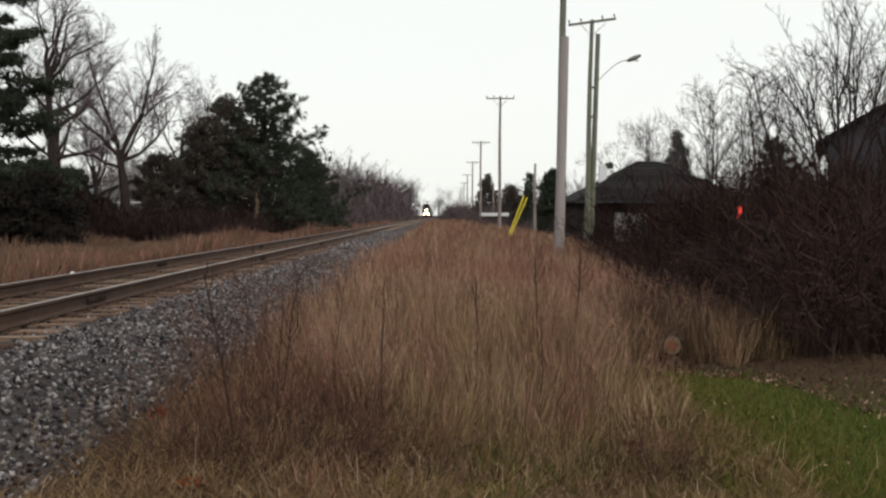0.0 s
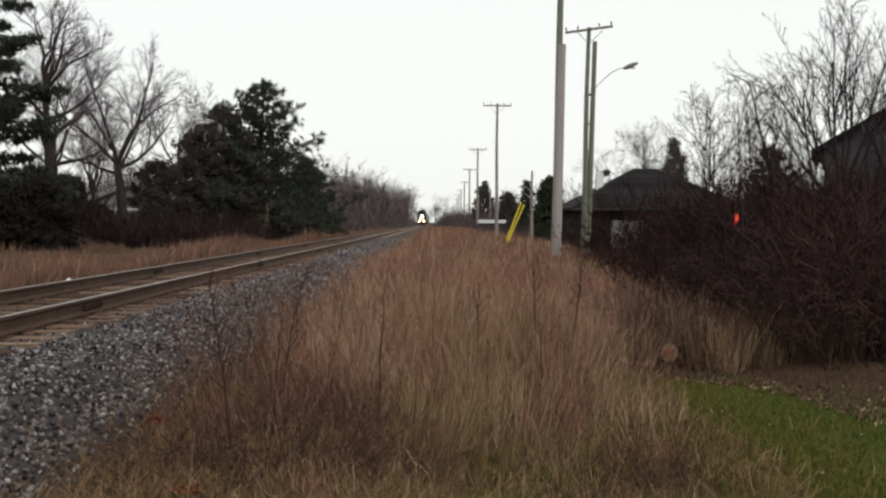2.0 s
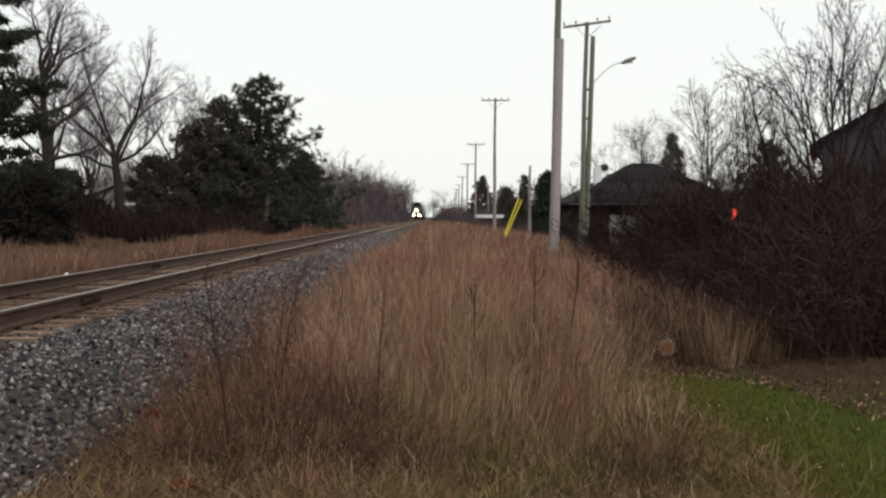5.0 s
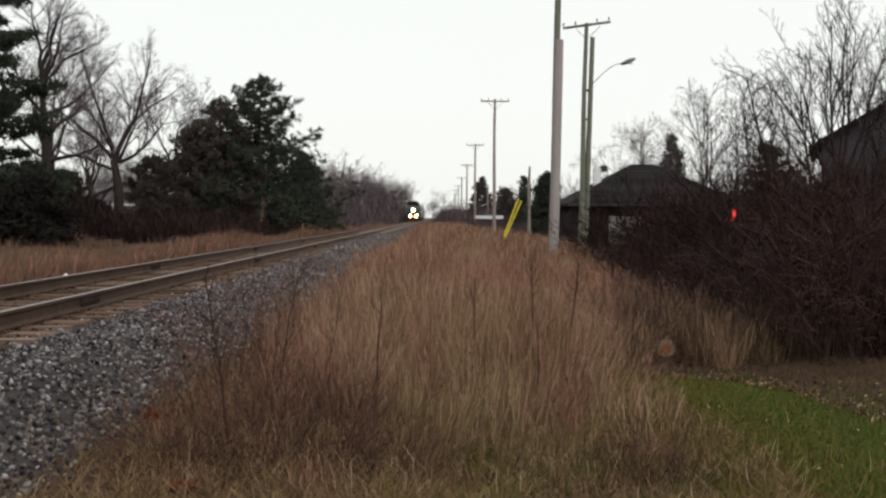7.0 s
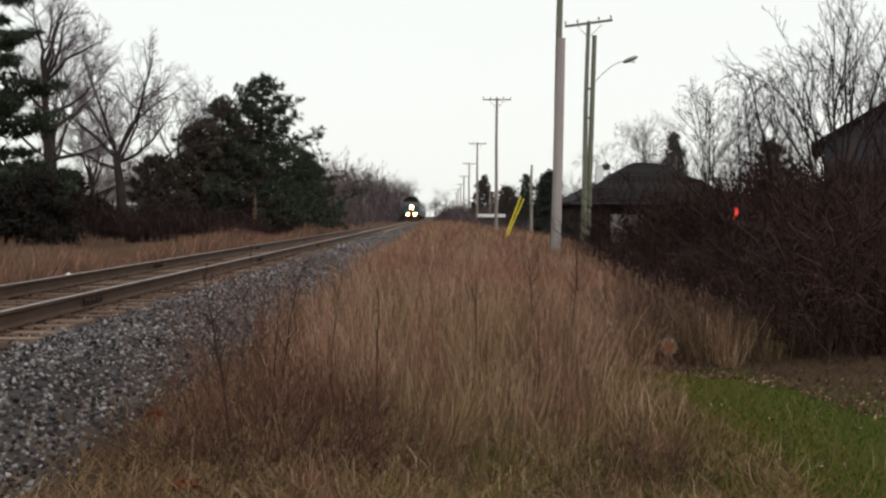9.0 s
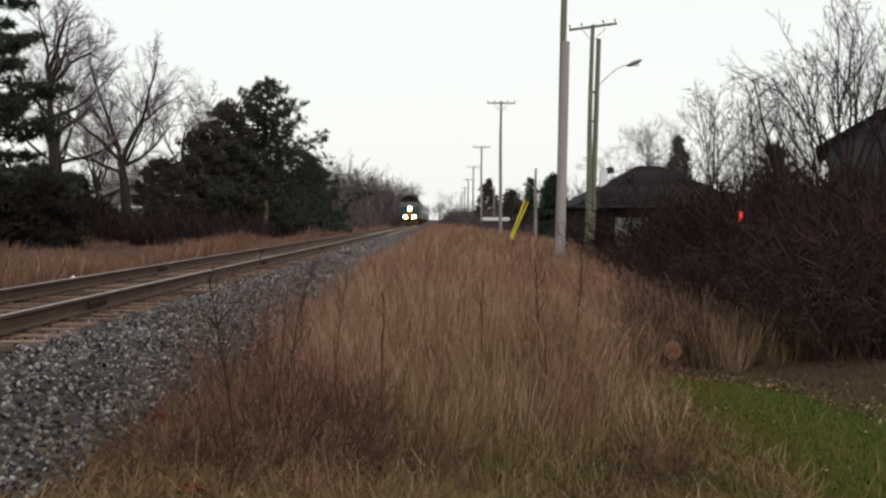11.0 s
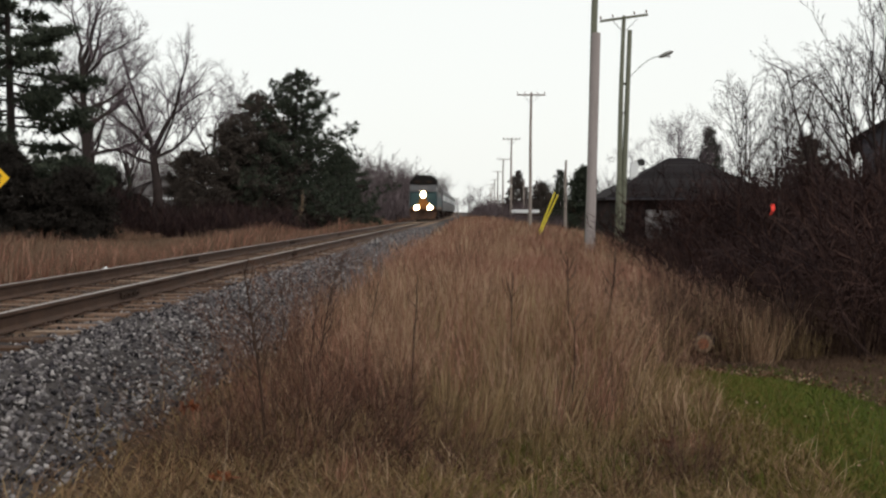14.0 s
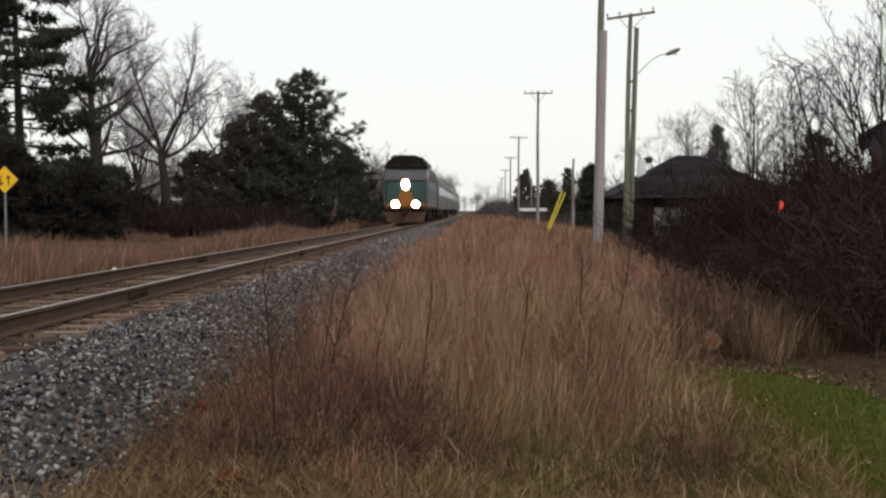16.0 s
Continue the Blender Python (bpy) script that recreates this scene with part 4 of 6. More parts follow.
def shrub_bank():
    rng = np.random.default_rng(31)
    kinds = []
    for q in range(5):
        s, fine = shrub_mesh(60 + q, 1.75, 1.0, 80, 16, 0.8, 1.25)
        kinds.append((s.mesh("cane_tangle", M["cane" if q % 2 == 0 else "redcane"]), fine.mesh("twig_tangle", M["redcane" if q % 3 == 0 else "cane"])))
    n = 0
    for row, y0 in enumerate((11.5, 12.1, 13.2, 14.6, 16.4, 18.5, 21.5, 25.0, 29.0, 34.0)):
        x = (4.0, 3.7, 3.5, 3.4, 3.5, 3.7, 3.9, 4.2, 4.4, 4.8)[row] + rng.uniform(-0.2, 0.5)
        while x < 2.5 + y0 * 0.53:
            y = y0 + rng.normal(0, 0.4)
            size = rng.uniform(0.55, 1.1) * (0.62 if x < 4.2 + 0.05 * y0 - 0.5 else 1.05) * (1.0 + 0.03 * row)
            t = thing("bramble_shrub", "dark leafless bramble shrub with tangled canes", "shrub", "shrubs on the bank", m=pose(x, y, float(ground_z(x, y)) - 0.02, 0, 0, rng.uniform(0, 360)) @ Matrix.Scale(size, 4))
            for part_name, me in zip(("cane_tangle", "twig_tangle"), kinds[n % 5]):
                tagged(link(part_name, me, t), kind="stuff")
            n += 1
            x += rng.uniform(0.85, 1.3)
    big = []
    for q in range(3):
        s, fine = shrub_mesh(70 + q, 3.0, 1.3, 46, 26, 0.5, 1.9)
        big.append((s.mesh("cane_tangle", M["cane"]), fine.mesh("twig_tangle", M["redcane" if q < 2 else "cane"])))
    for q in range(58):
        y = 20.5 + (24 * (q + rng.random()) / 30 if q < 30 else 9 * (q - 30 + rng.random()) / 28)
        x = y * (rng.uniform(0.20 if y > 30 else 0.25, 0.46) if q < 30 else rng.uniform(0.255, 0.45))
        size = rng.uniform(0.7, 1.0) * np.interp(x / y, [0.18, 0.25, 0.28, 0.40], [0.62, 0.8, 1.08, 1.0]) * (y / 30) ** 0.5
        t = thing("tall_shrub", "tall dark leafless shrub before the houses", "shrub", "tall shrubs before the houses", m=pose(x, y, -0.03, 0, 0, rng.uniform(0, 360)) @ Matrix.Scale(size, 4))
        for part_name, me in zip(("cane_tangle", "twig_tangle"), big[q % 3]):
            tagged(link(part_name, me, t), kind="stuff")
    # weeds on the foot of the ballast and among the grass
    low = []
    for q in range(3):
        s, fine = shrub_mesh(80 + q, 0.95, 0.32, 16, 7, 0.45, 0.42)
        low.append((s.mesh("stem_clump", M["russet_stem"]), fine.mesh("twig_clump", M["russet_stem"])))
    for q in range(3):
        s, fine = shrub_mesh(85 + q, 0.75, 0.42, 34, 12, 0.9, 0.45)
        low.append((s.mesh("stem_clump", M["stalk"]), fine.mesh("twig_clump", M["russet_stem"])))
    for q in range(66):
        if q >= 34:
            y, x = 5.7 + 2.9 * rng.random(), rng.uniform(-1.65, -0.45)
            if q > 58:
                y, x = rng.uniform(5.6, 6.6), rng.uniform(-0.3, 1.3)
        elif q < 20:
            y = 7.2 + 9.5 * (q + rng.random()) / 20
            x = rng.uniform(-2.0, -1.4)
        elif q < 28:
            y, x = rng.uniform(10, 26), rng.uniform(-3.2, -2.4)
        else:
            y, x = rng.uniform(9.5, 12.5), rng.uniform(1.2, 2.6)
        t = thing("dry_weed", "dry russet branching weed beside the ballast", "weed", "dry weeds beside the ballast", m=pose(x, y, float(max(ground_z(x, y), bed_z(x))) - 0.02, 0, 0, rng.uniform(0, 360)) @ Matrix.Scale(rng.uniform(0.6, 1.1) if q < 34 else rng.uniform(0.4, 0.8), 4))
        for part_name, me in zip(("stem_clump", "twig_clump"), low[q % 3 + 3 * (q >= 34)]):
            tagged(link(part_name, me, t), kind="stuff")


def saplings():
    """x, y, trunk length, radius, lean, number of side limbs, their length and steepest tilt."""
    spots = ((6.25, 24.0, 4.0, 0.030, -0.12, 12, 1.2, 60), (6.2, 24.6, 4.3, 0.032, -0.03, 13, 1.2, 62), (7.30, 23.6, 3.9, 0.036, -0.24, 12, 1.2, 60), (6.7, 23.8, 4.1, 0.028, -0.06, 12, 1.1, 62), (8.15, 24.0, 4.9, 0.055, -0.33, 12, 1.25, 55),
             (8.0, 24.4, 3.6, 0.045, -0.12, 9, 1.7, 70), (8.85, 24.0, 4.6, 0.052, -0.24, 11, 1.6, 50), (7.0, 27.0, 3.9, 0.035, -0.05, 10, 1.3, 60), (9.9, 25.0, 4.3, 0.04, 0.10, 10, 1.7, 50),
             (10.7, 24.4, 4.6, 0.045, 0.06, 10, 1.8, 50), (11.6, 25.0, 4.6, 0.045, 0.0, 10, 1.8, 50), (6.8, 24.3, 3.1, 0.025, 0.05, 8, 1.1, 60))
    rng = np.random.default_rng(199)
    for k, (x, y, h, r, lean, n, limb, tilt) in enumerate(spots):
        main = []
        for i in range(n):
            at = 0.42 + 0.57 * (i + 0.6 * rng.random()) / n
            main.append((180 * (i % 2) + rng.normal(0, 55), tilt * rng.uniform(0.5, 1.0) * (1.15 - 0.55 * at), limb * rng.uniform(0.7, 1.25) * (1.3 - 0.55 * at), min(at, 1.0)))
        bare_tree("sapling", "slender bare sapling standing among dark shrubs", 200 + k, pose(x, y, float(ground_z(x, y)) - 0.02), "bark", "cane" if k % 2 else "redcane", "sapling", "saplings on the bank",
                  height=h, trunk_h=h, r=r, counts=(5, 4, 3), lean=(lean, 0), lift=0.05, main=main, shrink=0.48, wobble=0.17, thin=0.0034, spread=(0.4, 0.95), tip=0.2)
    fan = ((180, 22, 3.3, 1.0), (170, 38, 3.0, 0.9), (200, 10, 3.7, 1.0), (90, 6, 3.9, 1.0), (0, 8, 3.7, 1.0), (10, 20, 3.6, 1.0), (350, 33, 3.3, 0.92), (5, 46, 2.9, 0.82), (190, 50, 2.4, 0.75), (270, 18, 3.5, 1.0), (80, 28, 3.1, 0.95), (0, 62, 2.6, 0.78), (185, 30, 3.2, 0.97), (355, 14, 3.7, 0.98))
    bare_tree("maple_tree", "many-stemmed bare tree fanning out over the shrubs", 230, pose(9.05, 24.0, 0), "bark", "cane", "bare tree",
              height=6.2, trunk_h=2.1, r=0.105, counts=(9, 6, 5), lift=0.045, main=fan, shrink=0.40, wobble=0.10, thin=0.0036, spread=(0.3, 0.75))
    bare_tree("maple_tree", "bare tree beside the grey house", 231, pose(10.9, 26.0, 0), "bark", "twig", "bare tree",
              height=6.0, trunk_h=2.2, r=0.09, counts=(6, 5, 5), lift=0.045, limbs=8, open_angle=0.75, min_len=0.8, shrink=0.42, wobble=0.11, thin=0.0036, spread=(0.3, 0.75))


# ---- trees beyond the line ----
def left_trees():
    bare_tree("maple_tree", "tall bare grey tree with wide open crown", 301, pose(-19.8, 68, 0), height=12.8, trunk_h=5.2, r=0.33, counts=(10, 8, 14), shrink=0.46, thin=0.0055, lift=0.085, wobble=0.18, spread=(0.4, 0.95),
              main=((180, 42, 7.0, 1.0), (175, 12, 6.8, 1.0), (0, 22, 6.9, 1.0), (5, 74, 4.6, 0.96), (185, 74, 4.2, 0.88), (265, 30, 6.2, 1.0), (80, 26, 6.4, 0.97), (0, 50, 4.4, 0.93)))
    bare_tree("maple_tree", "tall leaning bare tree with dense twigs", 302, pose(-21.3, 61, 0), height=14.5, trunk_h=9.4, r=0.34, counts=(8, 7, 10), lean=(-0.13, 0), thin=0.0055, shrink=0.5, lift=0.075, wobble=0.19, tip=0.4, spread=(0.4, 0.95),
              main=((170, 16, 4.6, 1.0), (10, 20, 5.0, 1.0), (0, 68, 4.4, 0.97), (5, 56, 4.6, 0.78), (10, 48, 5.2, 0.66), (355, 62, 4.4, 0.50), (185, 50, 4.0, 0.8), (270, 35, 4.6, 0.9), (90, 30, 5.0, 0.95)))
    bare_tree("maple_tree", "bare tree behind the dark evergreens", 303, pose(-19.6, 84, 0), height=12.6, trunk_h=4.6, r=0.22, counts=(9, 9, 14), shrink=0.48, thin=0.006, lift=0.08, wobble=0.14, spread=(0.4, 0.95),
              main=((180, 28, 6.2, 1.0), (90, 5, 6.8, 1.0), (0, 22, 6.6, 1.0), (0, 55, 5.2, 0.9), (180, 60, 4.6, 0.85), (270, 30, 6.0, 0.95)))
    bare_tree("maple_tree", "bare tree with thin pale crown far back", 304, pose(-30.5, 96, 0), height=13.0, trunk_h=4.5, r=0.28, limbs=7, counts=(8, 9, 14), open_angle=0.75, thin=0.006)
    bare_tree("maple_tree", "bare tree beside the tall pine", 305, pose(-27.0, 76, 0), height=16.2, trunk_h=6.0, r=0.26, limbs=7, counts=(8, 8, 10), open_angle=0.7, thin=0.006, lift=0.08)
    conifer("pine_tree", "large dark green white pine with ragged outline", 311, pose(-12.5, 76, 0), 11.6, 5.8, limbs=150, tufts=44, size=0.36, low=0.05, shape=0.62, trunk_r=0.26, ragged=0.6, upturn=0.75)
    conifer("pine_tree", "dark pine merged with its larger neighbour", 312, pose(-14.9, 75, 0), 9.9, 4.0, mat="cedar", limbs=120, tufts=38, size=0.36, low=0.04, shape=0.55, ragged=0.45)
    conifer("pine_tree", "dull brownish evergreen beside the pine", 313, pose(-16.7, 74, 0), 7.8, 3.0, mat="cedar", limbs=100, tufts=34, size=0.34, low=0.03, shape=0.5, ragged=0.45)
    conifer("pine_tree", "low dark evergreen beside the bare tree", 314, pose(-18.4, 71, 0), 5.6, 2.4, mat="cedar", limbs=90, tufts=30, size=0.34, low=0.03, shape=0.45)
    conifer("pine_tree", "dark pine at the end of the tree belt", 315, pose(-11.6, 95, 0), 7.4, 3.2, limbs=90, tufts=30, size=0.38, low=0.04, shape=0.55, ragged=0.45)
    conifer("pine_tree", "tall dark pine with layered hanging limbs", 316, pose(-22.2, 52, 0), 16.0, 4.4, limbs=60, tufts=120, size=0.36, low=0.17, shape=0.35, droop=-0.10, upturn=0.25, ragged=0.5, trunk_r=0.3)
    # the next three bushes have their shade in the foliage colour
    conifer("pine_tree", "dark bushy evergreen behind the road sign", 317, pose(-20.6, 46.5, 0), 4.5, 2.2, mat="shaded_cedar", limbs=100, tufts=36, size=0.34, low=0.02, shape=0.45)
    conifer("pine_tree", "dark bushy evergreen under the tall pine", 318, pose(-21.6, 57, 0), 4.2, 2.3, mat="shaded_cedar", limbs=90, tufts=34, size=0.34, low=0.02, shape=0.45)
    conifer("pine_tree", "small dark evergreen in the thicket", 319, pose(-22.6, 66, 0), 4.4, 2.0, mat="shaded_cedar", limbs=80, tufts=30, size=0.32, low=0.02, shape=0.45)


def undergrowth_trees():
    for k, (x, y, h, r) in enumerate(((-24.6, 70, 3.9, 2.0), (-19.6, 62, 2.4, 1.4), (-17.6, 47.5, 3.4, 1.6))):
        # foliage colour holds the shade below the trees
        conifer("pine_tree", "low dark evergreen in the undergrowth", 340 + k, pose(x, y, 0), h, r, mat="shaded_cedar", limbs=70, tufts=28, size=0.32, low=0.02, shape=0.45, trunk_r=0.12)


def thickets():
    """Brown undergrowth along the foot of the trees, and the far woods."""
    rng = np.random.default_rng(41)
    both = Soup()
    n = 250
    px, py, pz = rng.normal(0, 0.6, n), rng.normal(0, 0.6, n), rng.random(n) ** 1.5 * 1.3
    blades(both, rng, px, py, np.where(rng.random(n) < 0.4, 0, pz), rng.uniform(0.5, 1.15, n), rng.uniform(0.017, 0.042, n), lean=0.6, wind=(0, 0), bend=0.7)
    base = both.arrays()
    fat = base[0].copy()
    out = Soup()
    for i in range(190):
        y = rng.uniform(55, 100)
        x = -0.42 * y + rng.uniform(0, 0.42 * y - 10.5)
        x = min(x, -9.8)
        a, k = rng.uniform(0, 6.28), rng.uniform(0.7, 1.15) * (1.45 if x < -0.31 * y else 1.0)
        c, s = math.cos(a) * k, math.sin(a) * k
        v = fat @ np.array([[c, s, 0], [-s, c, 0], [0, 0, k]]) + np.array([x, y, 0.1])
        out.add(v, tris=base[1])
    tagged(new("thicket", out.mesh("thicket", M["cane"])), "brown leafless undergrowth below the trees", "undergrowth", kind="stuff")

    kinds = []
    for q in range(4):
        wood, boughs, tw = bare_tree_soups(400 + q, 10.0, 2.5, 0.14, 5, (5, 4, 6), open_angle=0.42, lift=0.07, min_len=0.85, thin=0.018)
        whole = Soup()
        for s in (wood, *boughs, tw):
            v, t, q = s.arrays()
            whole.add(v, t, q)
        kinds.append(whole.arrays())
    woods = Soup()

    def plant(x, y, k):
        v, t, q = kinds[rng.integers(4)]
        a = rng.uniform(0, 6.28)
        c, s = math.cos(a) * k, math.sin(a) * k
        woods.add(v @ np.array([[c, s, 0], [-s, c, 0], [0, 0, k]]) + np.array([x, y, 0]), t, q)

    for i in range(58):
        y = 98 + 205 * ((i + rng.random()) / 58) ** 1.1
        plant(-12.2 - 8 * rng.random() ** 1.6, y, (0.70 + 0.42 * (y - 98) / 205) * (rng.uniform(0.8, 0.98) if i % 9 else 1.15))
    for i in range(22):
        y = rng.uniform(112, 132)
        plant(-y * (0.25 + 0.13 * (i + rng.random()) / 22), y, rng.uniform(0.55, 0.75))
    for i in range(7):
        plant(-11.2 + rng.normal(0, 0.7), 396 + 5 * i, rng.uniform(1.25, 1.4))
    for i in range(26):
        plant(rng.uniform(8, 34), rng.uniform(150, 330), rng.uniform(0.4, 0.8))
    for i in range(16):
        plant(rng.uniform(-16, 14), rng.uniform(520, 680), rng.uniform(0.6, 1.1))
    tagged(new("far_woods", woods.mesh("far_woods", M["woodland"])), "bare grey brown woods along the railway", "woods", kind="stuff")

    low = Soup()
    for i in range(270):
        side = rng.random() < 0.45
        y = rng.uniform(123, 330)
        x = rng.uniform(3.0 + 1.6 * (y < 220), 10 + y * 0.03) if side else rng.uniform(-17, -11.2)
        if not side and y < 105:
            y += 60
        k = rng.uniform(0.7, 1.3) * (1 + y / (300 if side else 105))
        a = rng.uniform(0, 6.28)
        c, s = math.cos(a) * k, math.sin(a) * k
        low.add(fat @ np.array([[c, s, 0], [-s, c, 0], [0, 0, k]]) + np.array([x, y, 0]), tris=base[1])
    for i in range(16):
        low.add(fat * rng.uniform(0.62, 0.8) + np.array([rng.uniform(4.0, 8.2), rng.uniform(108, 117), 0]), tris=base[1])
    for i in range(44):
        x, y, k = (rng.uniform(0.6, 5.0), rng.uniform(260, 420), rng.uniform(1.2, 2.3)) if i < 24 else (rng.uniform(7.6, 12), rng.uniform(72, 120), rng.uniform(0.6, 1.1))
        low.add(fat * k + np.array([x, y, 0]), tris=base[1])
    tagged(new("far_shrubs", low.mesh("far_shrubs", M["woodland"])), "dark brown leafless shrubs far along the line", "shrubs", kind="stuff")


def right_trees():
    conifer("spruce_tree", "small pointed dark spruce behind the house", 321, pose(18.9, 85, 0), 8.2, 2.0, mat="needle", limbs=110, tufts=24, size=0.34, low=0.1, shape=1.0, droop=-0.2, upturn=0.1, ragged=0.15, trunk_r=0.12, category="spruce")
    conifer("spruce_tree", "dark rounded evergreen beside the house", 322, pose(8.6, 82, 0), 5.0, 1.3, mat="needle", limbs=80, tufts=26, size=0.36, low=0.02, shape=0.5, trunk_r=0.12, category="spruce")
    conifer("spruce_tree", "thin ragged spruce farther along the road", 323, pose(9.2, 112, 0), 5.9, 1.0, mat="needle", limbs=50, tufts=16, size=0.36, low=0.1, shape=0.9, ragged=0.4, trunk_r=0.1, category="spruce")
    conifer("spruce_tree", "dull rounded evergreen far along the road", 324, pose(8.2, 125, 0), 5.0, 1.8, mat="cedar", limbs=60, tufts=24, size=0.4, low=0.02, shape=0.5, trunk_r=0.12, category="spruce")
    conifer("spruce_tree", "tall brown evergreen behind the pole line", 325, pose(7.3, 170, 0), 8.0, 2.4, mat="cedar", limbs=70, tufts=24, size=0.5, low=0.02, shape=0.7, trunk_r=0.14, category="spruce")
    conifer("spruce_tree", "small dark evergreen among the saplings", 326, pose(12.4, 40, 0), 4.4, 0.9, mat="cedar", limbs=60, tufts=20, size=0.22, low=0.02, shape=0.6, trunk_r=0.08, category="spruce")
    bare_tree("maple_tree", "bare tree with fine twigs behind the house", 331, pose(15.4, 80, 0), height=10.2, trunk_h=3.0, r=0.16, limbs=7, counts=(8, 8, 8), open_angle=0.7, thin=0.006)
    bare_tree("maple_tree", "small bare tree far along the road", 332, pose(1.9, 260, 0), height=9.5, trunk_h=3.0, r=0.16, limbs=5, counts=(6, 6, 4), open_angle=0.3)
    bare_tree("maple_tree", "bare roadside tree behind the poles", 333, pose(9.8, 140, 0), height=6.6, trunk_h=2.0, r=0.13, limbs=6, counts=(6, 6, 5), open_angle=0.6)
    bare_tree("maple_tree", "bare tree between the houses", 334, pose(19.5, 60, 0), height=8.5, trunk_h=2.6, r=0.16, limbs=6, counts=(6, 6, 5), open_angle=0.6)


# ---- poles ----
def crossarm(parent, x, z, half, mat, tilt=0.0):
    bm = boxed(-half, half, -0.16, -0.06, -0.055, 0.055, 0.008)
    a = part("crossarm", bm, mat, parent, m=pose(x, 0, z, 0, tilt, 0))
    for k in (-0.95, -0.45, 0.45, 0.95):
        b = rodded((k * half, -0.11, 0.05), (k * half, -0.11, 0.13), 0.02, None, 6)
        rod(b, (k * half, -0.11, 0.13), (k * half, -0.11, 0.24), 0.05, 0.03, 8)
        part("insulator", b, M["insulator"], a)
    return a


def utility_pole(label, x, y, height, r, mat, lean=0.0, arm=1.15, arm_z=-0.18, arm_tilt=0.0):
    t = thing("utility_pole", label, "utility pole", "poles along the railway", m=pose(x, y, float(ground_z(x, y)) - 0.05, 0, lean, 0))
    s = Soup()
    u = np.linspace(0, 1, 9)
    tube(s, np.stack([0.02 * np.sin(u * 7), 0 * u, height * u], -1), r * (1 - 0.38 * u), 14)
    link("shaft", s.mesh("shaft", mat, True), t)
    part("cap", rodded((0.013, 0, height - 0.01), (0.013, 0, height + 0.03), r * 0.62, r * 0.4, 14), mat, t)
    if arm:
        crossarm(t, 0, height + arm_z, arm, mat, arm_tilt)
        br = bmesh.new()
        for s in (-1, 1):
            rod(br, (0, -0.14, height + arm_z - 0.7), (s * arm * 0.55, -0.14, height + arm_z - 0.05), 0.015, None, 6)
        part("brace", br, M["galv"], t)
    return t


def poles():
    near = utility_pole("tall weathered wooden pole with a pale sleeve", 3.80, 35, 12.2, 0.14, M["greenpole"], 1.3, 1.2, -0.3)
    s = rodded((0.05, -0.10, -0.05), (0.05, -0.06, 7.3), 0.165, 0.14, 14)
    part("sleeve", s, M["sleeve"], near, "pale grey-pink wooden stub lashed to the pole")
    p2 = utility_pole("greenish wooden pole with insulator crossarm", 7.05, 52, 10.9, 0.15, M["greenpole"], 1.2, 1.15, -0.1, -9)
    st = thing("street_lamp", "greenish wooden pole carrying a cobra-head street lamp", "street lamp", m=pose(7.28, 52.1, 0, 0, 1.75, 0))
    bm = bmesh.new()
    for i in range(4):
        rod(bm, (0, 0, 10.2 * i / 4), (0, 0, 10.2 * (i + 1) / 4 + 0.01), 0.145 * (1 - 0.25 * i / 4), 0.145 * (1 - 0.25 * (i + 1) / 4), 12)
    part("shaft", bm, M["greenpole"], st)
    arm = Soup()
    u = np.linspace(0, 1, 9)
    tube(arm, np.stack([0.1 + 1.35 * u, -0.06 * np.ones(9), 8.0 + 1.0 * np.sin(u * 1.5)], -1), np.full(9, 0.019), 8)
    link("arm", arm.mesh("arm", M["galv"], True), st, "thin curved steel lamp arm")
    head = bmesh.new()
    bmesh.ops.create_uvsphere(head, u_segments=14, v_segments=8, radius=1)
    bmesh.ops.transform(head, verts=head.verts, matrix=pose(1.75, -0.06, 9.1, 0, -24, 0) @ Matrix.Diagonal((0.40, 0.16, 0.11, 1)))
    h = part("lamp_head", head, M["lampgrey"], st, "grey cobra-head lamp housing")
    part("lens", boxed(1.62, 1.98, -0.15, 0.03, 8.97, 9.03, 0.02), M["white"], h)
    for z in (6.2, 7.6):
        part("spacer", boxed(-0.26, 0.02, -0.06, 0.06, z, z + 0.1, 0.01), M["under"], st)
    for k, (x, y, h) in enumerate(((4.83, 88, 11.25), (5.25, 141, 11.2), (5.8, 195, 11.2), (6.25, 250, 11.0), (6.7, 305, 10.8), (7.1, 360, 10.8), (7.5, 415, 10.8))):
        utility_pole("weathered wooden utility pole with crossarm", x, y, h, 0.15 + 0.012 * k, M["polewood"], 0.3)
    utility_pole("short bare wooden pole without crossarm", 6.55, 75, 5.1, 0.12, M["polewood"], 0.5, 0)
    utility_pole("weathered wooden pole standing by the road", 7.4, 150, 6.0, 0.14, M["polewood"], 0.2, 0)
    for k, (dx, h) in enumerate(((0.0, 2.8), (0.10, 2.72))):
        g = thing("guy_guard", "slanted yellow plastic guy wire guard", "guy wire guard", "pair of yellow guy guards", m=pose(3.74 + dx, 61 + 0.2 * k, 0.0, 0, 21.2 + 2.6 * k, 0))
        part("tube", rodded((0, 0, 0), (0, 0, h), 0.043, 0.040, 10), M["yellow"], g)
        part("wire", rodded((0, 0, -0.2), (0, 0, h + 0.05), 0.012, None, 5), M["galv"], g)


